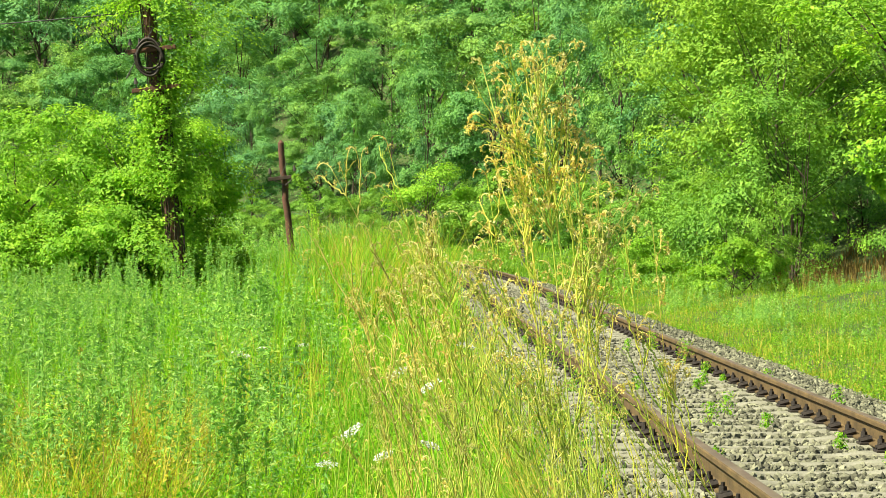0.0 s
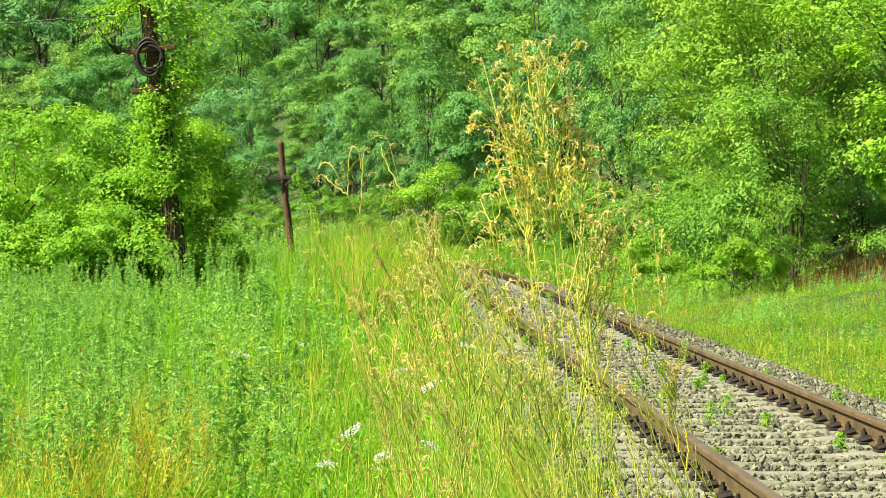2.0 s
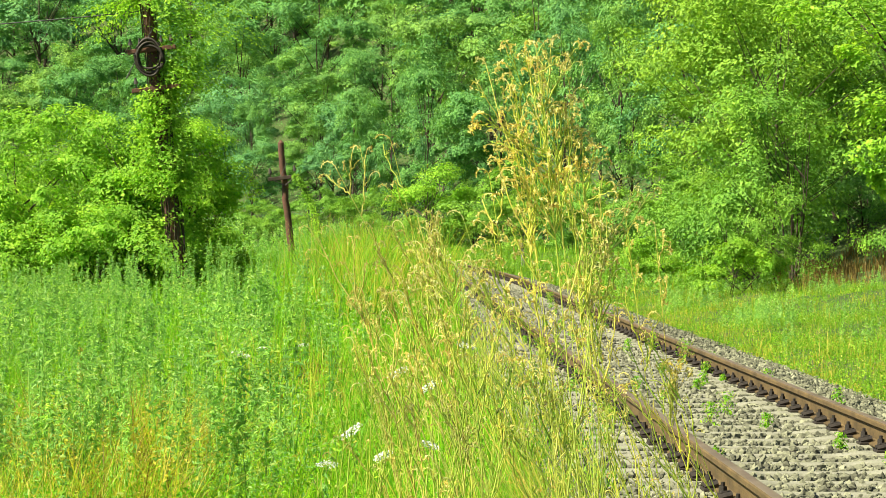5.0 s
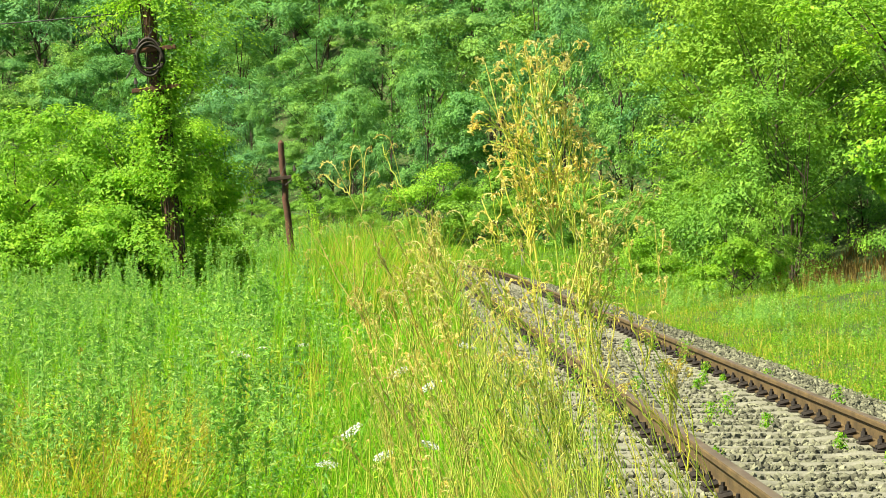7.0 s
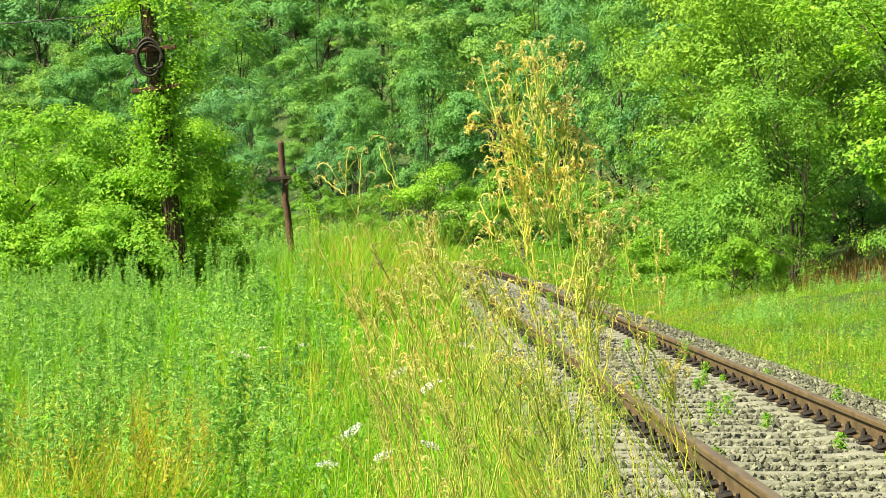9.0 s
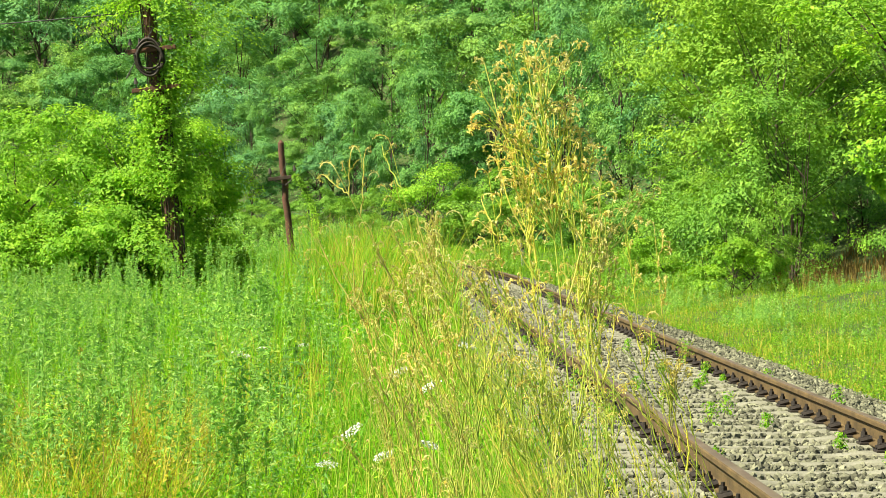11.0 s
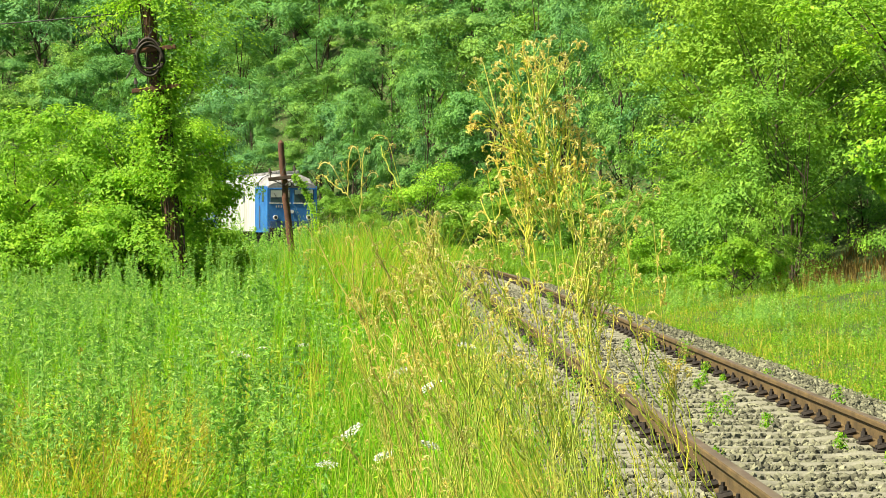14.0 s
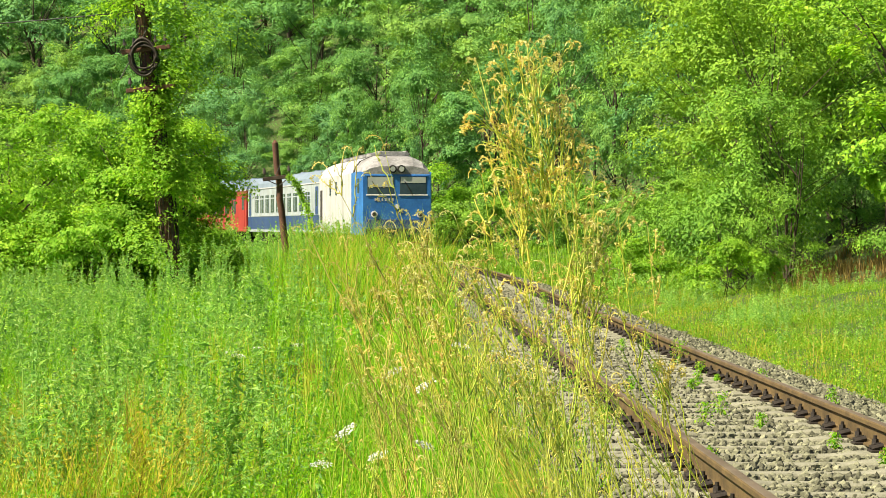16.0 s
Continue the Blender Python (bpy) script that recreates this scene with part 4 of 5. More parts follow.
    for i in range(66):
        y = rng.uniform(4.8, 8.5)
        way = rng.uniform(-0.042, 0.030) if i % 4 else rng.uniform(0.0, 0.075)
        x = way * y
        h = 1.38 - (0.010 + 0.085 * rng.random() ** 1.3 + 0.5 * max(way - 0.01, 0)) * y
        lean = rng.uniform(-0.95, -0.32) if rng.random() < 0.8 else rng.uniform(0.0, 0.3)
        foot = x - lean
        weed(foot, y, (x, h), (foot + lean * 0.42, h * 0.5 - 0.22), 220 + i, int(rng.integers(4, 9)), rng.uniform(0.0028, 0.0046), rng.uniform(0.4, 0.8), rng.uniform(0.2, 1.0), 0.62, rng.uniform(0.16, 0.36), bloom=rng.uniform(0.15, 0.55))
    # thin bare stems that lean across the near end of the track
    for i in range(12):
        y = rng.uniform(4.6, 6.0)
        x = rng.uniform(0.030, 0.092) * y
        h = 1.38 - rng.uniform(0.025, 0.075) * y
        lean = rng.uniform(-0.75, -0.30)
        weed(x - lean, y, (x, h), (x - lean * 0.52, h * 0.5 - 0.22), 320 + i, int(rng.integers(3, 7)), 0.0026, 0.6, rng.uniform(0.2, 0.85), 0.68, 0.26, bloom=0.25)


weeds()


def wild_carrots():
    rng = np.random.default_rng(44)
    for i, (x, y, z, r, tx, ty) in enumerate([(-0.377, 10, 0.53, 0.045, 30, -35), (-0.19, 10.2, 0.76, 0.04, 35, -30), (-0.05, 10, 0.72, 0.04, 30, -30), (-0.05, 9.6, 0.51, 0.035, 25, 20),
                                              (-0.24, 9.8, 0.45, 0.04, 30, -25), (0.10, 10.5, 0.86, 0.035, 30, 10), (0.28, 11, 0.80, 0.035, 20, 10), (-0.62, 13, 0.10, 0.05, 30, 0),
                                              (-1.8, 22, 0.20, 0.06, 20, 10), (-1.7, 23, 0.22, 0.06, 20, -10), (-1.95, 23, 0.18, 0.05, 25, 0), (-1.5, 26, 0.1, 0.06, 20, 0)]):
        g = float(ground_z(x, y))
        base = thing("wild_carrot", "wild carrot with a flat white flower umbel", "wildflower", "wild carrots in the grass", m=pose(x, y, g))
        top = np.array([0, 0, z - g])
        off = np.array([rng.uniform(-0.06, 0.06), 0, -0.1])
        add("stem", mesh_of("stem", *tube(bend(off * [1, 1, 0] - [0, 0, 0.05], off * [1, 1, 0] + top * 0.5, top, 9), 0.003, 5), STEM, True), base)
        p = rng.normal(0, 1, (170, 2))
        p = p / np.maximum(np.linalg.norm(p, axis=1), 1e-6)[:, None] * np.sqrt(rng.random(170))[:, None]
        z0 = 0.35 * (1 - (p ** 2).sum(1)) * 0.5 + rng.normal(0, 0.05, 170)
        pts = np.stack([p[:, 0], p[:, 1], z0], 1) * r * 1.2
        lv, lf = leaves(pts, 0.011, rng, np.array([[0, 0, 1.0]]), 0.5, 0.9)
        add("umbel", mesh_of("umbel", lv, lf, UMBEL), base, pose(*top, tx * 0.4, ty, 0), "white flower umbel")


wild_carrots()


def dry_stalks():
    """Tall brown seed stalks that stand out of the meadow."""
    rng = np.random.default_rng(52)
    for x, y, top in ((-2.40, 16.0, 0.58), (-2.28, 15.2, 0.36), (-1.30, 19.0, 0.10), (-2.05, 21.0, 0.30)):
        g = float(ground_z(x, y))
        h = top - g
        base = thing("dry_stalk", "tall dry brown seed stalk in the meadow", "weed", "dry stalks in the meadow", m=pose(x, y, g))
        lean = rng.uniform(-0.05, 0.05)
        line = bend(np.array([0, 0, -0.05]), np.array([0, 0, h * 0.5]), np.array([lean, 0, h]), 12)
        add("stem", mesh_of("stem", *tube(line, 0.006 * (1 - 0.5 * np.linspace(0, 1, 12)), 6), LITTER, True), base)
        f = rng.uniform(0.45, 1.0, 260)
        a = rng.uniform(0, 6.283, 260)
        at = np.stack([np.interp(f, np.linspace(0, 1, 12), line[:, i]) for i in range(3)], 1) + np.stack([np.cos(a), np.sin(a), 0 * a], 1) * 0.014
        add("seed_head", mesh_of("seed_head", *leaves(at, 0.020, rng, np.stack([np.cos(a), np.sin(a), 0 * a + 0.4], 1), 0.5, 0.6), DRY), base, label="dry straw-brown seed head")


dry_stalks()


def marker_post():
    """A short lineside post beyond the far rail."""
    x, y, _ = on_track(27.0, 3.3)
    g = float(ground_z(x, y))
    base = thing("marker_post", "short weathered white lineside marker post", "marker post", m=pose(x, y, g, 2, -3, 4))
    part("post", box(0.13, 0.13, 1.35, 0, 0, 0.55, 0.015), CONCRETE, base)
    part("cap", box(0.16, 0.16, 0.06, 0, 0, 1.25, 0.012), CONCRETE, base)
    part("band", box(0.136, 0.136, 0.12, 0, 0, 0.95), CLIP, base, "dark painted band")


marker_post()


# ---------------- telegraph poles
def telegraph_pole(x, y, height, lean, r, arms, label):
    z = float(ground_z(x, y))
    base = thing("telegraph_pole", label, "telegraph pole", "telegraph poles along the line", m=pose(x, y, z, 0, lean, 0))
    t = np.linspace(0, 1, 14)
    rng = np.random.default_rng(int(x * -100))
    p = np.stack([rng.normal(0, 0.012, 14), rng.normal(0, 0.01, 14), -0.4 + t * (height + 0.4)], 1)
    v, f = tube(p, r * (1.1 - 0.25 * t), 12)
    add("pole", mesh_of("pole", v, f, POLE, True), base)
    part("cap", rod(r * 0.86, r * 0.3, 0.07, pose(p[-1][0], p[-1][1], height + 0.03), 12), POLE, base)
    for h, half, pins in arms:
        arm = part("crossarm", box(2 * half, 0.08, 0.09, 0, -r - 0.045, h, 0.012), BARK if h < 4 else POLE, base, "weathered wooden crossarm")
        for k in pins:
            bm = rod(0.012, 0.012, 0.12, pose(k, -r - 0.045, h + 0.10), 6)
            rod(0.045, 0.035, 0.07, pose(k, -r - 0.045, h + 0.17), 10, bm)
            rod(0.03, 0.02, 0.06, pose(k, -r - 0.045, h + 0.235), 10, bm)
            part("insulator", bm, CERAMIC, arm, "dark ceramic insulator")
    return base


def poles():
    p1 = telegraph_pole(-5.30, 50.0, 7.0, -6.8, 0.14, [(5.65, 0.50, (-0.42, -0.22, 0.22, 0.42)), (4.85, 0.50, (-0.40, 0.4))], "old leaning brown wooden telegraph pole overgrown with climbers")
    part("stay", rod(0.01, 0.01, 1.2, pose(-0.25, -0.2, 5.6, 0, 35, 0), 6), WIRE, p1)
    p2 = telegraph_pole(-3.43, 57.5, 3.91, -6.4, 0.084, [(3.08, 0.35, (-0.29, 0.29))], "old leaning brown wooden telegraph pole with a broken top")
    part("loose_wire", rod(0.008, 0.008, 0.45, pose(0.0, -0.15, 3.21, 0, 32, 0), 6), WIRE, p2, "bent pale wire")
    part("stay_iron", rod(0.013, 0.013, 0.35, pose(0.18, -0.16, 3.00, 0, 55, 0), 6), CLIP, p2)
    part("stay_iron", rod(0.013, 0.013, 0.32, pose(-0.14, -0.16, 2.99, 0, -60, 0), 6), CLIP, p2)
    # leafy strand that hangs from the farther pole to the ground
    rg = np.random.default_rng(61)
    line = bend(np.array([-3.52, 57.2, 2.55]), np.array([-2.99, 57.0, 2.30]), np.array([-2.62, 56.8, -0.5]), 30)
    strand = thing("climber", "leafy climber hanging from a telegraph pole wire", "climber")
    add("vine", mesh_of("vine", *tube(line, 0.010, 5), BARK, True), strand)
    f = rg.random(1500) * 0.97
    at = np.stack([np.interp(f, np.linspace(0, 1, 30), line[:, i]) for i in range(3)], 1) + rg.normal(0, 1, (1500, 3)) * (0.035 + 0.045 * f[:, None])
    at[:, 2] = np.maximum(at[:, 2], -0.45)
    add("foliage", mesh_of("foliage", *leaves(at, 0.065, rg, np.array([[-0.4, -0.6, 0.6]]), 0.7, droop=0.6), LEAF_BRIGHT), strand)
    # coil of dark cable on the crossarm
    ang = np.linspace(0, 6.283 * 7, 160)
    rng = np.random.default_rng(3)
    ring = np.stack([0.26 * np.cos(ang) * (1 + 0.16 * np.sin(ang * 0.37)) - 0.06, -0.24 + 0.07 * np.sin(ang * 0.7), 5.50 + 0.33 * np.sin(ang) * (1 + 0.15 * np.cos(ang * 0.43)) - 0.05 * np.sin(ang * 0.21)], 1)
    add("cable_coil", mesh_of("cable_coil", *tube(ring, 0.026, 6), CLIP, True), p1, label="coil of dark cable hung on the pole")
    # climber on the pole
    cl = thing("climber", "leafy green climber wound round the telegraph pole", "climber", m=pose(-5.30, 50.0, float(ground_z(-5.30, 50.0)), 0, -6.8, 0))
    sprays = 210
    sz = np.where(rng.random(sprays) < 0.22, rng.uniform(2.6, 4.6, sprays), 0.7 + 6.9 * rng.random(sprays) ** 0.6)
    wide = 0.30 + 0.95 * np.exp(-((sz - 6.3) / 1.0) ** 2) + 0.45 * np.exp(-((sz - 3.5) / 0.6) ** 2) + 0.5 * np.exp(-((sz - 1.2) / 0.8) ** 2)
    sa = np.where((np.abs(sz - 5.6) < 0.9) & (rng.random(sprays) < 0.8), rng.normal(0, 0.8, sprays), rng.uniform(0, 6.283, sprays))
    bare = (sz < 2.7) & (rng.random(sprays) < 0.93) | (np.abs(sz - 5.6) < 0.75) & (np.cos(sa) < 0.45) & (rng.random(sprays) < 0.85)
    way = np.stack([np.cos(sa), np.sin(sa) * 0.8, rng.uniform(-0.25, 0.45, sprays)], 1)
    long = wide * rng.uniform(0.7, 1.6, sprays) * np.where((np.cos(sa) > 0) & (sz > 4.8), 1.35, 1.0)
    k = rng.choice(np.flatnonzero(~bare), 19000)
    f = rng.random(19000) ** 0.8
    pts = way[k] * (f * long[k])[:, None] + np.stack([0 * f, 0 * f, sz[k] - 0.35 * long[k] * f ** 2], 1) + rng.normal(0, 0.11, (19000, 3))
    lv, lf = leaves(pts, 0.085, rng, way[k] * 0.6 + np.array([0, 0, 0.7]), 0.6, droop=0.8)
    add("foliage", mesh_of("foliage", lv, lf, LEAF_BRIGHT), cl)
    vines = []
    for k in range(12):
        t = np.linspace(0, 1, 30)
        w = rng.uniform(3, 6)
        vines.append(tube(np.stack([(0.15 + 0.006 * k * np.sin(3 * t)) * np.cos(t * w + k), 0.19 * np.sin(t * w + k), 6.8 * t - 0.1], 1), 0.02 * (1 - 0.6 * t), 5))
    add("vine", mesh_of("vine", *joined(vines), BARK, True), cl)
    # wire that hangs away from the nearer pole
    a, b = np.array([-6.1, 50.0, 5.80]), np.array([-30.0, 49.0, 6.0])
    thing("overhead_wire", "thin dark sagging overhead wire", "wire", data=mesh_of("overhead_wire", *tube(bend(a, np.array([-18.0, 49.5, 4.5]), b, 24), 0.013, 5), WIRE, True))


poles()


# ---------------- train
PAINT_BLUE = surface("blue locomotive paint", [(0.3, (0.016, 0.12, 0.39)), (0.7, (0.04, 0.215, 0.56))], 1.2, 0.45, bump=0.05, fine=8, fine_stops=[(0.3, (0.8, 0.8, 0.8)), (0.7, (1.1, 1.1, 1.1))])
ROOF_DIRTY = surface("sooty roof", [(0.3, (0.17, 0.17, 0.17)), (0.7, (0.42, 0.43, 0.43))], 1.4, 0.7, bump=0.1, fine=9)
PAINT_NAVY = surface("navy coach paint", [(0.3, (0.025, 0.06, 0.16)), (0.7, (0.04, 0.09, 0.22))], 1.0, 0.45, bump=0.05)
COACH_ROOF = surface("blue-grey coach roof", [(0.3, (0.14, 0.20, 0.26)), (0.7, (0.23, 0.30, 0.37))], 0.8, 0.6, bump=0.05)
PAINT_RED = surface("red coach paint", [(0.3, (0.30, 0.028, 0.025)), (0.7, (0.44, 0.055, 0.042))], 1.0, 0.5, bump=0.05)
def streaked(name, stops):
    """Paint with long sooty runs down the side."""
    m = surface(name, stops, 0.9, 0.5, bump=0.05, fine=6, fine_stops=[(0.3, (0.85, 0.84, 0.8)), (0.7, (1.05, 1.05, 1.05))])
    n, l = m.node_tree.nodes, m.node_tree.links
    b = n["Principled BSDF"]
    old = b.inputs["Base Color"].links[0].from_socket
    tc, mp, nz = n.new("ShaderNodeTexCoord"), n.new("ShaderNodeMapping"), n.new("ShaderNodeTexNoise")
    mp.inputs["Scale"].default_value = (1.0, 3.0, 0.25)
    nz.inputs["Scale"].default_value, nz.inputs["Detail"].default_value = 1.6, 5
    l.new(tc.outputs["Object"], mp.inputs["Vector"])
    l.new(mp.outputs[0], nz.inputs["Vector"])
    runs = ramp(n, l, nz.outputs["Fac"], [(0.36, (0.78, 0.75, 0.68)), (0.52, (1, 1, 1))])
    l.new(mix(n, l, old, runs, 1.0, "MULTIPLY"), b.inputs["Base Color"])
    return m


PAINT_WHITE = streaked("dirty white paint", [(0.3, (0.47, 0.50, 0.52)), (0.7, (0.62, 0.65, 0.68))])
PAINT_GREY = streaked("pale grey coach paint", [(0.3, (0.33, 0.40, 0.44)), (0.7, (0.45, 0.53, 0.57))])
DARK = surface("dark underframe", [(0.3, (0.02, 0.02, 0.022)), (0.7, (0.06, 0.055, 0.05))], 3, 0.8, 0.2)
STEEL = surface("wheel steel", [(0.3, (0.12, 0.09, 0.07)), (0.7, (0.25, 0.21, 0.18))], 6, 0.5, 0.6)
BLIND = surface("pale sun blind", [(0.3, (0.34, 0.38, 0.34)), (0.7, (0.46, 0.50, 0.45))], 3, 0.8)
RIM = surface("pale lamp rim", [(0.3, (0.7, 0.7, 0.68)), (0.7, (0.8, 0.8, 0.78))], 3, 0.4)
# the lighter blue tone is a reflection put into the glass colour
PANE = surface("dark glass with painted blue reflection", [(0.3, (0.03, 0.055, 0.07)), (0.7, (0.06, 0.10, 0.13))], 1, 0.08)


def loft(sections, caps=True):
    """A skin through closed sections of equal length."""
    bm = bmesh.new()
    rows = [[bm.verts.new(p) for p in sec] for sec in sections]
    k = len(rows[0])
    for a, b in zip(rows, rows[1:]):
        for i in range(k):
            bm.faces.new((a[i], b[i], b[(i + 1) % k], a[(i + 1) % k]))
    if caps:
        bm.faces.new(rows[0])
        bm.faces.new(rows[-1][::-1])
    bmesh.ops.recalc_face_normals(bm, faces=bm.faces)
    return bm


def shell(half, z0, z1, y):
    return [(-half, y, z0), (-half, y, z1), (half, y, z1), (half, y, z0)]


def arch(half, z1, top, y, n=9):
    """The roof's section: from eave to eave."""
    a = np.linspace(math.pi, 0, n)
    pts = [(half * math.copysign(abs(math.cos(v)) ** 0.75, math.cos(v)), y, z1 + (top - z1) * math.sin(v) ** 0.8) for v in a]
    return pts


def bogie(parent, y, wheelbase, axles, r=0.5):
    frame_bm = box(0.14, wheelbase + 1.1, 0.28, -0.98, y, 0.62, 0.03)
    box(0.14, wheelbase + 1.1, 0.28, 0.98, y, 0.62, 0.03, frame_bm)
    box(2.0, 0.35, 0.22, 0, y, 0.62, 0.03, frame_bm)
    b = part("bogie", frame_bm, DARK, parent)
    for k in range(axles):
        yy = y + wheelbase * (k / (axles - 1) - 0.5)
        bm = rod(0.08, 0.08, 1.5, pose(0, yy, r, 0, 90, 0), 10)
        for side in (-1, 1):
            rod(r, r, 0.13, pose(side * 0.75, yy, r, 0, 90, 0), 24, bm)
            rod(r + 0.03, r + 0.03, 0.03, pose(side * 0.69, yy, r, 0, 90, 0), 24, bm)
        part("wheelset", bm, STEEL, b)


def locomotive():
    """Origin at rail level under the middle; the leading end is at +y."""
    base = thing("locomotive", "blue and white diesel locomotive with a flat blue front", "locomotive")
    H, L = 1.54, 8.5
    part("body", loft([shell(H - 0.1, 1.05, 3.62, -L), shell(H, 1.05, 3.68, -L + 0.7), shell(H, 1.05, 3.68, L - 3.3)]), PAINT_WHITE, base, "dirty white body side")
    cab_sec = [shell(H + 0.004, 1.0, 3.70, L - 3.4), shell(H + 0.004, 1.0, 3.70, L - 0.55), shell(H - 0.04, 1.0, 3.66, L - 0.12), shell(H - 0.09, 1.0, 3.56, L)]
    part("cab", loft(cab_sec), PAINT_BLUE, base, "bright blue cab end")
    hip = lambda w, e, top, y: [(-w, y, e), (-w * 0.95, y, e + (top - e) * 0.35), (-w * 0.80, y, e + (top - e) * 0.72), (-w * 0.5, y, top), (w * 0.5, y, top), (w * 0.80, y, e + (top - e) * 0.72), (w * 0.95, y, e + (top - e) * 0.35), (w, y, e)]
    rear = [hip(H - 0.06, 3.6, 4.2, -L + 0.02), hip(H - 0.02, 3.66, 4.40, -L + 0.9), hip(H - 0.02, 3.66, 4.40, L - 3.0)]
    fore = [hip(H - 0.02, 3.66, 4.40, L - 2.55), hip(H - 0.02, 3.66, 4.40, L - 1.5), hip(H - 0.05, 3.66, 4.30, L - 0.75), hip(H - 0.09, 3.56, 3.92, L - 0.02)]
    part("roof", loft(rear), PAINT_WHITE, base, "dirty white curved roof")
    part("roof_seam", loft([hip(H - 0.005, 3.67, 4.42, L - 3.02), hip(H - 0.005, 3.67, 4.42, L - 2.53)]), DARK, base, "dark gap between the roof sections")
    part("cab_roof", loft(fore), ROOF_DIRTY, base, "sooty grey cab roof")
    for x in (-0.55, 0.55):
        part("roof_rail", rod(0.035, 0.035, 2.2, pose(x, L - 2.1, 4.58, 90, 0, 0), 8), ROOF_DIRTY, base)
    for y in (L - 1.15, L - 2.9):
        part("roof_rail", box(1.3, 0.07, 0.16, 0, y, 4.50, 0.02), ROOF_DIRTY, base)
    for y, w in ((5.6, 1.6), (3.2, 2.0), (0.2, 2.6), (-3.6, 2.2)):
        hatch = part("roof_hatch", box(1.7, w, 0.14, 0, y, 4.45, 0.03), ROOF_DIRTY, base)
        for k in range(4):
            part("rib", box(1.75, 0.05, 0.05, 0, y + (k / 3 - 0.5) * w * 0.85, 4.53), ROOF_DIRTY, hatch)
    part("exhaust", rod(0.22, 0.2, 0.22, pose(0.25, 1.9, 4.5), 16), DARK, base)
    for x in (-0.19, 0.19):
        bm = rod(0.17, 0.17, 0.16, pose(x, L + 0.02, 3.80, 90, 0, 0), 20)
        lamp = part("roof_lamp", bm, DARK, base)
        part("lens", rod(0.11, 0.11, 0.02, pose(x, L + 0.105, 3.80, 90, 0, 0), 20), BLIND, lamp)
    for x in (-0.70, 0.70):
        w = part("windscreen", box(1.16, 0.05, 0.78, x, L - 0.012, 3.10, 0.02), PANE, base)
        # pale panel for the blind and the windscreen's pale reflection, taller on one side
        part("blind", box(1.08, 0.012, 0.26 if x < 0 else 0.44, x, L + 0.017, 3.34 if x < 0 else 3.25), BLIND, w, "lowered pale sun blind with painted reflection")
        for zz, hh in ((3.51, 0.05), (2.69, 0.05)):
            part("window_frame", box(1.26, 0.06, hh, x, L + 0.002, zz, 0.01), RIM if zz < 3 else PAINT_BLUE, w)
        part("wiper", rod(0.012, 0.012, 0.7, pose(x + 0.2, L + 0.035, 2.98, 0, 30, 0), 6), DARK, w)
    for x in (-0.98, 0.98):
        lamp = part("headlight", rod(0.14, 0.14, 0.12, pose(x, L + 0.03, 1.87, 90, 0, 0), 24), RIM, base, "round pale-rimmed headlight")
        part("lens", rod(0.09, 0.08, 0.03, pose(x, L + 0.10, 1.87, 90, 0, 0), 20), DARK, lamp)
        part("buffer", rod(0.06, 0.10, 0.5, pose(x * 0.92, L + 0.28, 1.05, 90, 0, 0), 14), DARK, base)
        part("buffer_plate", rod(0.25, 0.25, 0.05, pose(x * 0.92, L + 0.55, 1.05, 90, 0, 0), 24), DARK, base)
    # dark strip that paints in the shade over the lower front
    part("shaded_lower_front", box(2.62, 0.10, 0.42, 0, L + 0.01, 1.45, 0.02), PAINT_NAVY, base, "lower front in dark blue for its shade")
    part("buffer_beam", box(2.7, 0.24, 0.42, 0, L + 0.0, 1.06, 0.03), DARK, base)
    part("snowplough", loft([[(-1.25, L - 0.1, 0.18), (-1.25, L, 0.85), (1.25, L, 0.85), (1.25, L - 0.1, 0.18)], [(-1.2, L + 0.1, 0.2), (-1.2, L + 0.06, 0.85), (1.2, L + 0.06, 0.85), (1.2, L + 0.1, 0.2)]]), DARK, base)
    part("centre_lamp", rod(0.10, 0.10, 0.06, pose(0, L + 0.03, 2.2, 90, 0, 0), 18), RIM, base)
    # number and maker's marks as plain bars
    for k in range(6):
        part("marking", box(0.06, 0.012, 0.12, 0.18 + 0.15 * k, L + 0.012, 2.50), PAINT_WHITE, base, "pale marking bar")
    for x in (-H - 0.012, H + 0.012):
        part("cab_window", box(0.03, 0.55, 0.62, x, L - 0.85, 3.10, 0.008), PANE, base)
        part("cab_door", box(0.03, 0.62, 2.0, x, L - 2.2, 2.2, 0.008), PAINT_BLUE, base)
        part("handrail", rod(0.02, 0.02, 1.3, pose(x * 1.03, L - 1.62, 1.9), 8), STEEL, base)
        for y in (1.6, -0.6, -3.0):
            part("side_window", box(0.03, 0.40, 0.62, x, y, 3.1, 0.008), PANE, base)
        part("rear_door", box(0.03, 0.75, 1.6, x, -L + 1.7, 2.3, 0.008), DARK, base)
    part("fuel_tank", box(2.4, 3.6, 0.6, 0, 0, 0.72, 0.06), DARK, base)
    for y in (4.4, -4.4):
        bogie(base, y, 4.0, 3)
    return base


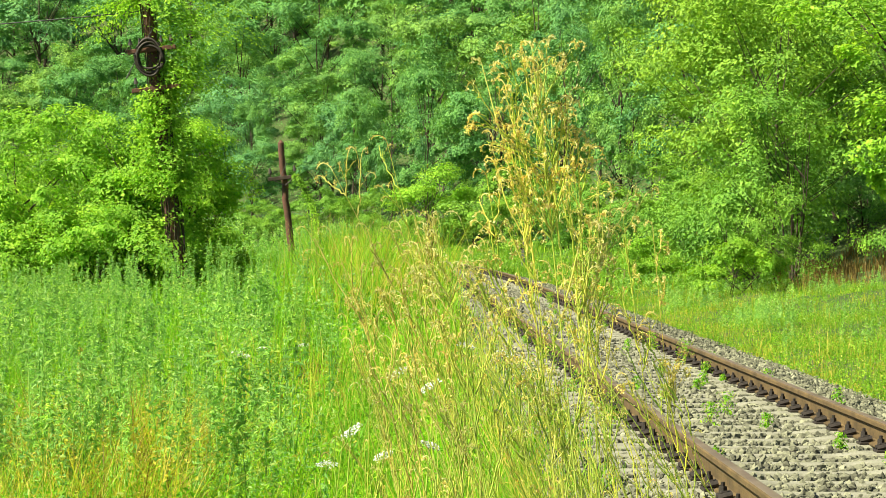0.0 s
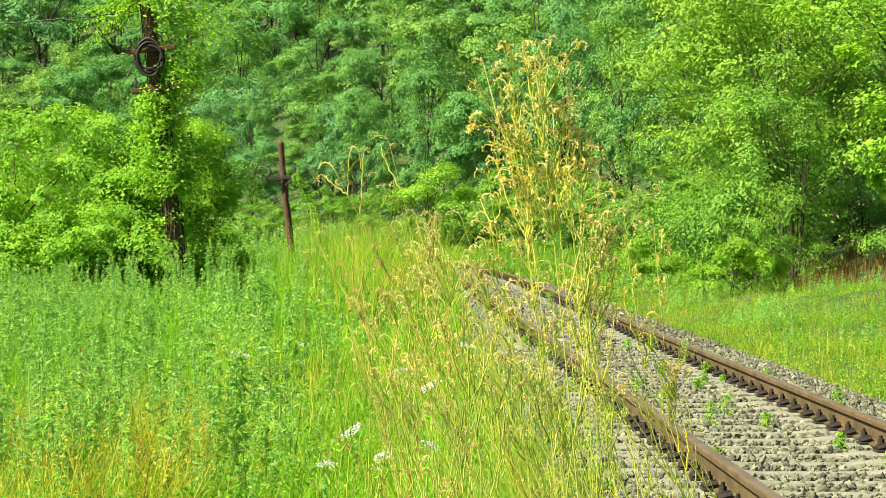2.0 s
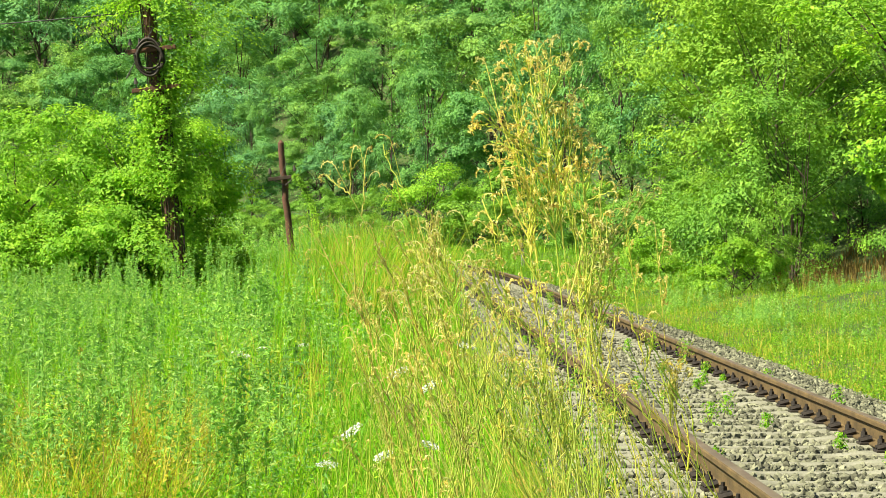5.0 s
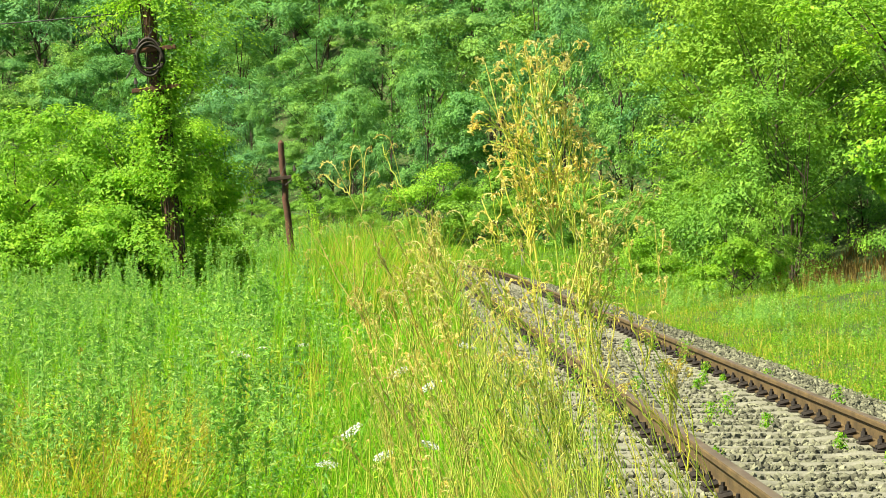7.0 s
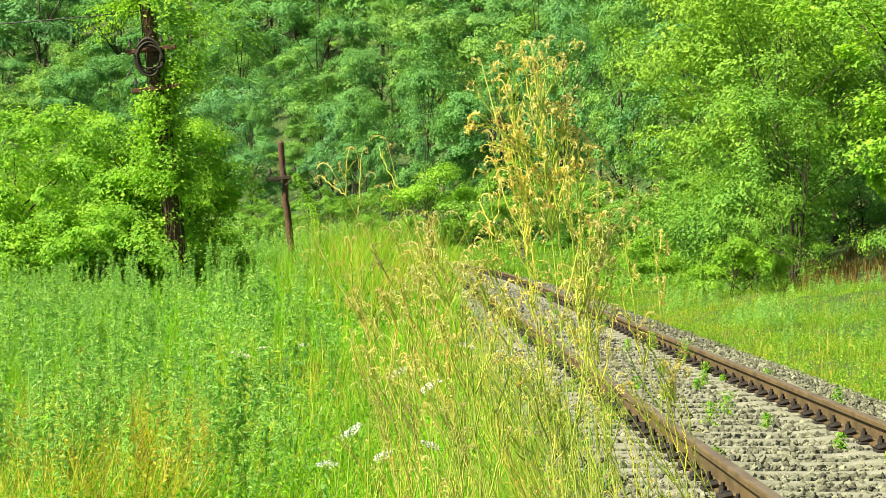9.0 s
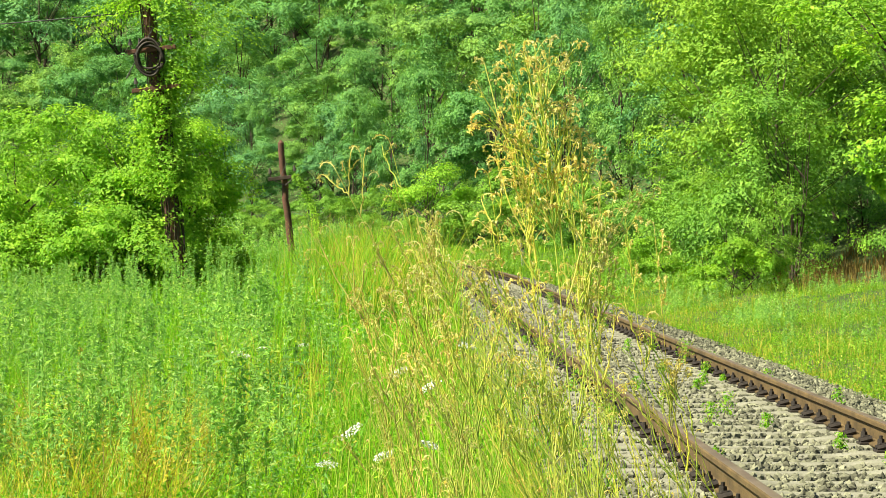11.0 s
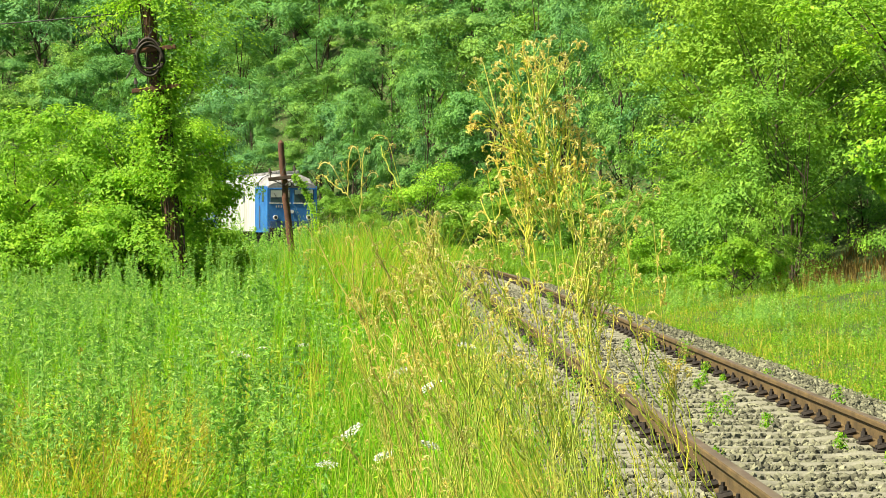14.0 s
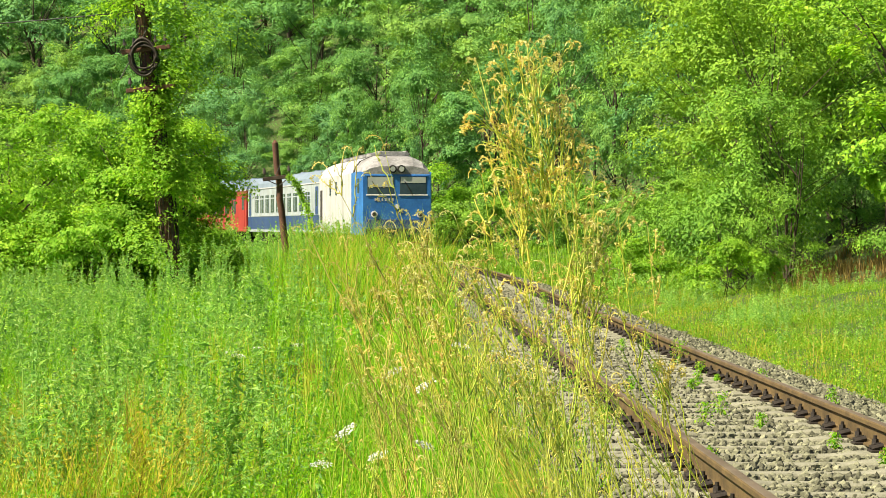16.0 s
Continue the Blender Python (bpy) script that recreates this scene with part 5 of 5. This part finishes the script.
def coach(upper, lower, roof, label):
    base = thing("coach", label, "railway coach", "coaches of the train")
    H, L = 1.41, 12.7
    part("lower_side", loft([shell(H + 0.003, 1.15, 1.92, -L), shell(H + 0.003, 1.15, 1.92, L)]), lower, base)
    part("side", loft([shell(H, 1.90, 3.55, -L), shell(H, 1.90, 3.55, L)]), upper, base)
    part("roof", loft([arch(H, 3.5, 4.12, -L, 11), arch(H, 3.5, 4.25, -L + 0.5, 11), arch(H, 3.5, 4.25, L - 0.5, 11), arch(H, 3.5, 4.12, L, 11)]), roof, base)
    part("gutter", box(2 * H + 0.07, 2 * L, 0.06, 0, 0, 3.52, 0.01), PAINT_WHITE, base, "pale gutter strip")
    part("sole_bar", box(2 * H + 0.05, 2 * L, 0.14, 0, 0, 1.10, 0.02), upper, base)
    for k in range(5):
        part("roof_vent", box(0.5, 0.7, 0.1, 0, -9 + 4.5 * k, 4.27, 0.03), roof, base)
    for x in (-H - 0.008, H + 0.008):
        for k in range(10):
            y = -9.0 + k * 2.0
            w = part("window", box(0.02, 1.18, 0.98, x, y, 2.62, 0.006), PANE, base)
            part("window_frame", box(0.035, 1.24, 0.06, x, y, 2.92, 0.008), upper, w)
            part("window_frame", box(0.035, 0.06, 0.98, x, y, 2.62, 0.008), upper, w)
        for y in (-L + 0.9, L - 0.9):
            d = part("door", box(0.03, 0.82, 2.1, x, y, 2.3, 0.008), lower, base)
            part("door_window", box(0.04, 0.5, 0.8, x, y, 2.75, 0.008), PANE, d)
        part("waist_strip", box(0.03, 2 * L, 0.06, x, 0, 1.95), upper, base)
    for y in (-L - 0.18, L + 0.18):
        part("gangway", box(1.1, 0.36, 2.2, 0, y, 2.35, 0.05), DARK, base)
    part("equipment_box", box(2.2, 3.0, 0.5, 0, 1.5, 0.82, 0.05), DARK, base)
    for y in (8.8, -8.8):
        bogie(base, y, 2.5, 2, 0.46)
    return base


LOCO = locomotive()
COACH = coach(PAINT_GREY, PAINT_NAVY, COACH_ROOF, "pale grey railway coach with navy lower side and bare windows")
RED = coach(PAINT_RED, PAINT_RED, COACH_ROOF, "red railway coach behind a grey one")


# ---------------- what moves
def riding(front, lead, base):
    """The pose of a vehicle whose two bogies ride on the track; front: where the train's head is, lead: from there to its middle, base: half its bogie spacing."""
    mid = front + lead
    xa, ya, _ = on_track(mid - base)
    xb, yb, _ = on_track(mid + base)
    turn = math.atan2(ya - yb, xa - xb) - math.pi / 2
    return pose((xa + xb) / 2, (ya + yb) / 2, 0, 0, 0, math.degrees(turn))


def head_at(t):
    """Where the train's head is along the line."""
    since = max(t, 12.5) - 16.0
    return HEAD_NOW - SPEED * since + SLOW * since ** 2 + (SPEED + SLOW * 7) * max(12.5 - t, 0)


HEAD_NOW, SPEED, SLOW = 40.2, 18.59, 0.187
SWAY = [(0, -3), (0.5, -3), (1, -1), (1.5, 0), (2, 0), (2.5, 0.5), (3, 0), (3.5, 0), (4, 2), (5.2, 4), (6.3, 7), (6.6, 6), (7, 3), (7.5, 0), (8, -1), (8.5, -3), (9, -3), (10.2, 0), (11.5, 2), (12, 2),
        (12.5, 2), (13, 0.5), (13.5, 0), (14, 0), (14.5, -1), (15, -1), (15.5, -1), (16, -1)]


def motions():
    times = [0, 2, 4, 6, 8, 10, 11, 12, 12.5, 13, 13.5, 14, 14.5, 15, 15.5, 16]
    for vehicle, lead, half in ((LOCO, 8.5, 4.4), (COACH, 8.5 * 2 + 13.3, 8.8), (RED, 8.5 * 2 + 13.3 + 26.1, 8.8)):
        walk(vehicle, [(t, riding(head_at(t), lead, half)) for t in times])
    rng = np.random.default_rng(9)
    for plant, tall in SWAYERS:
        at = plant.matrix_basis.translation.copy()
        gain, lag = rng.uniform(0.75, 1.15), rng.uniform(-0.15, 0.15)
        rows = [(t, pose(at.x, at.y, at.z, 0, gain * 0.030 * (w + (lag * w)), 0)) for t, w in SWAY]
        walk(plant, rows)


motions()
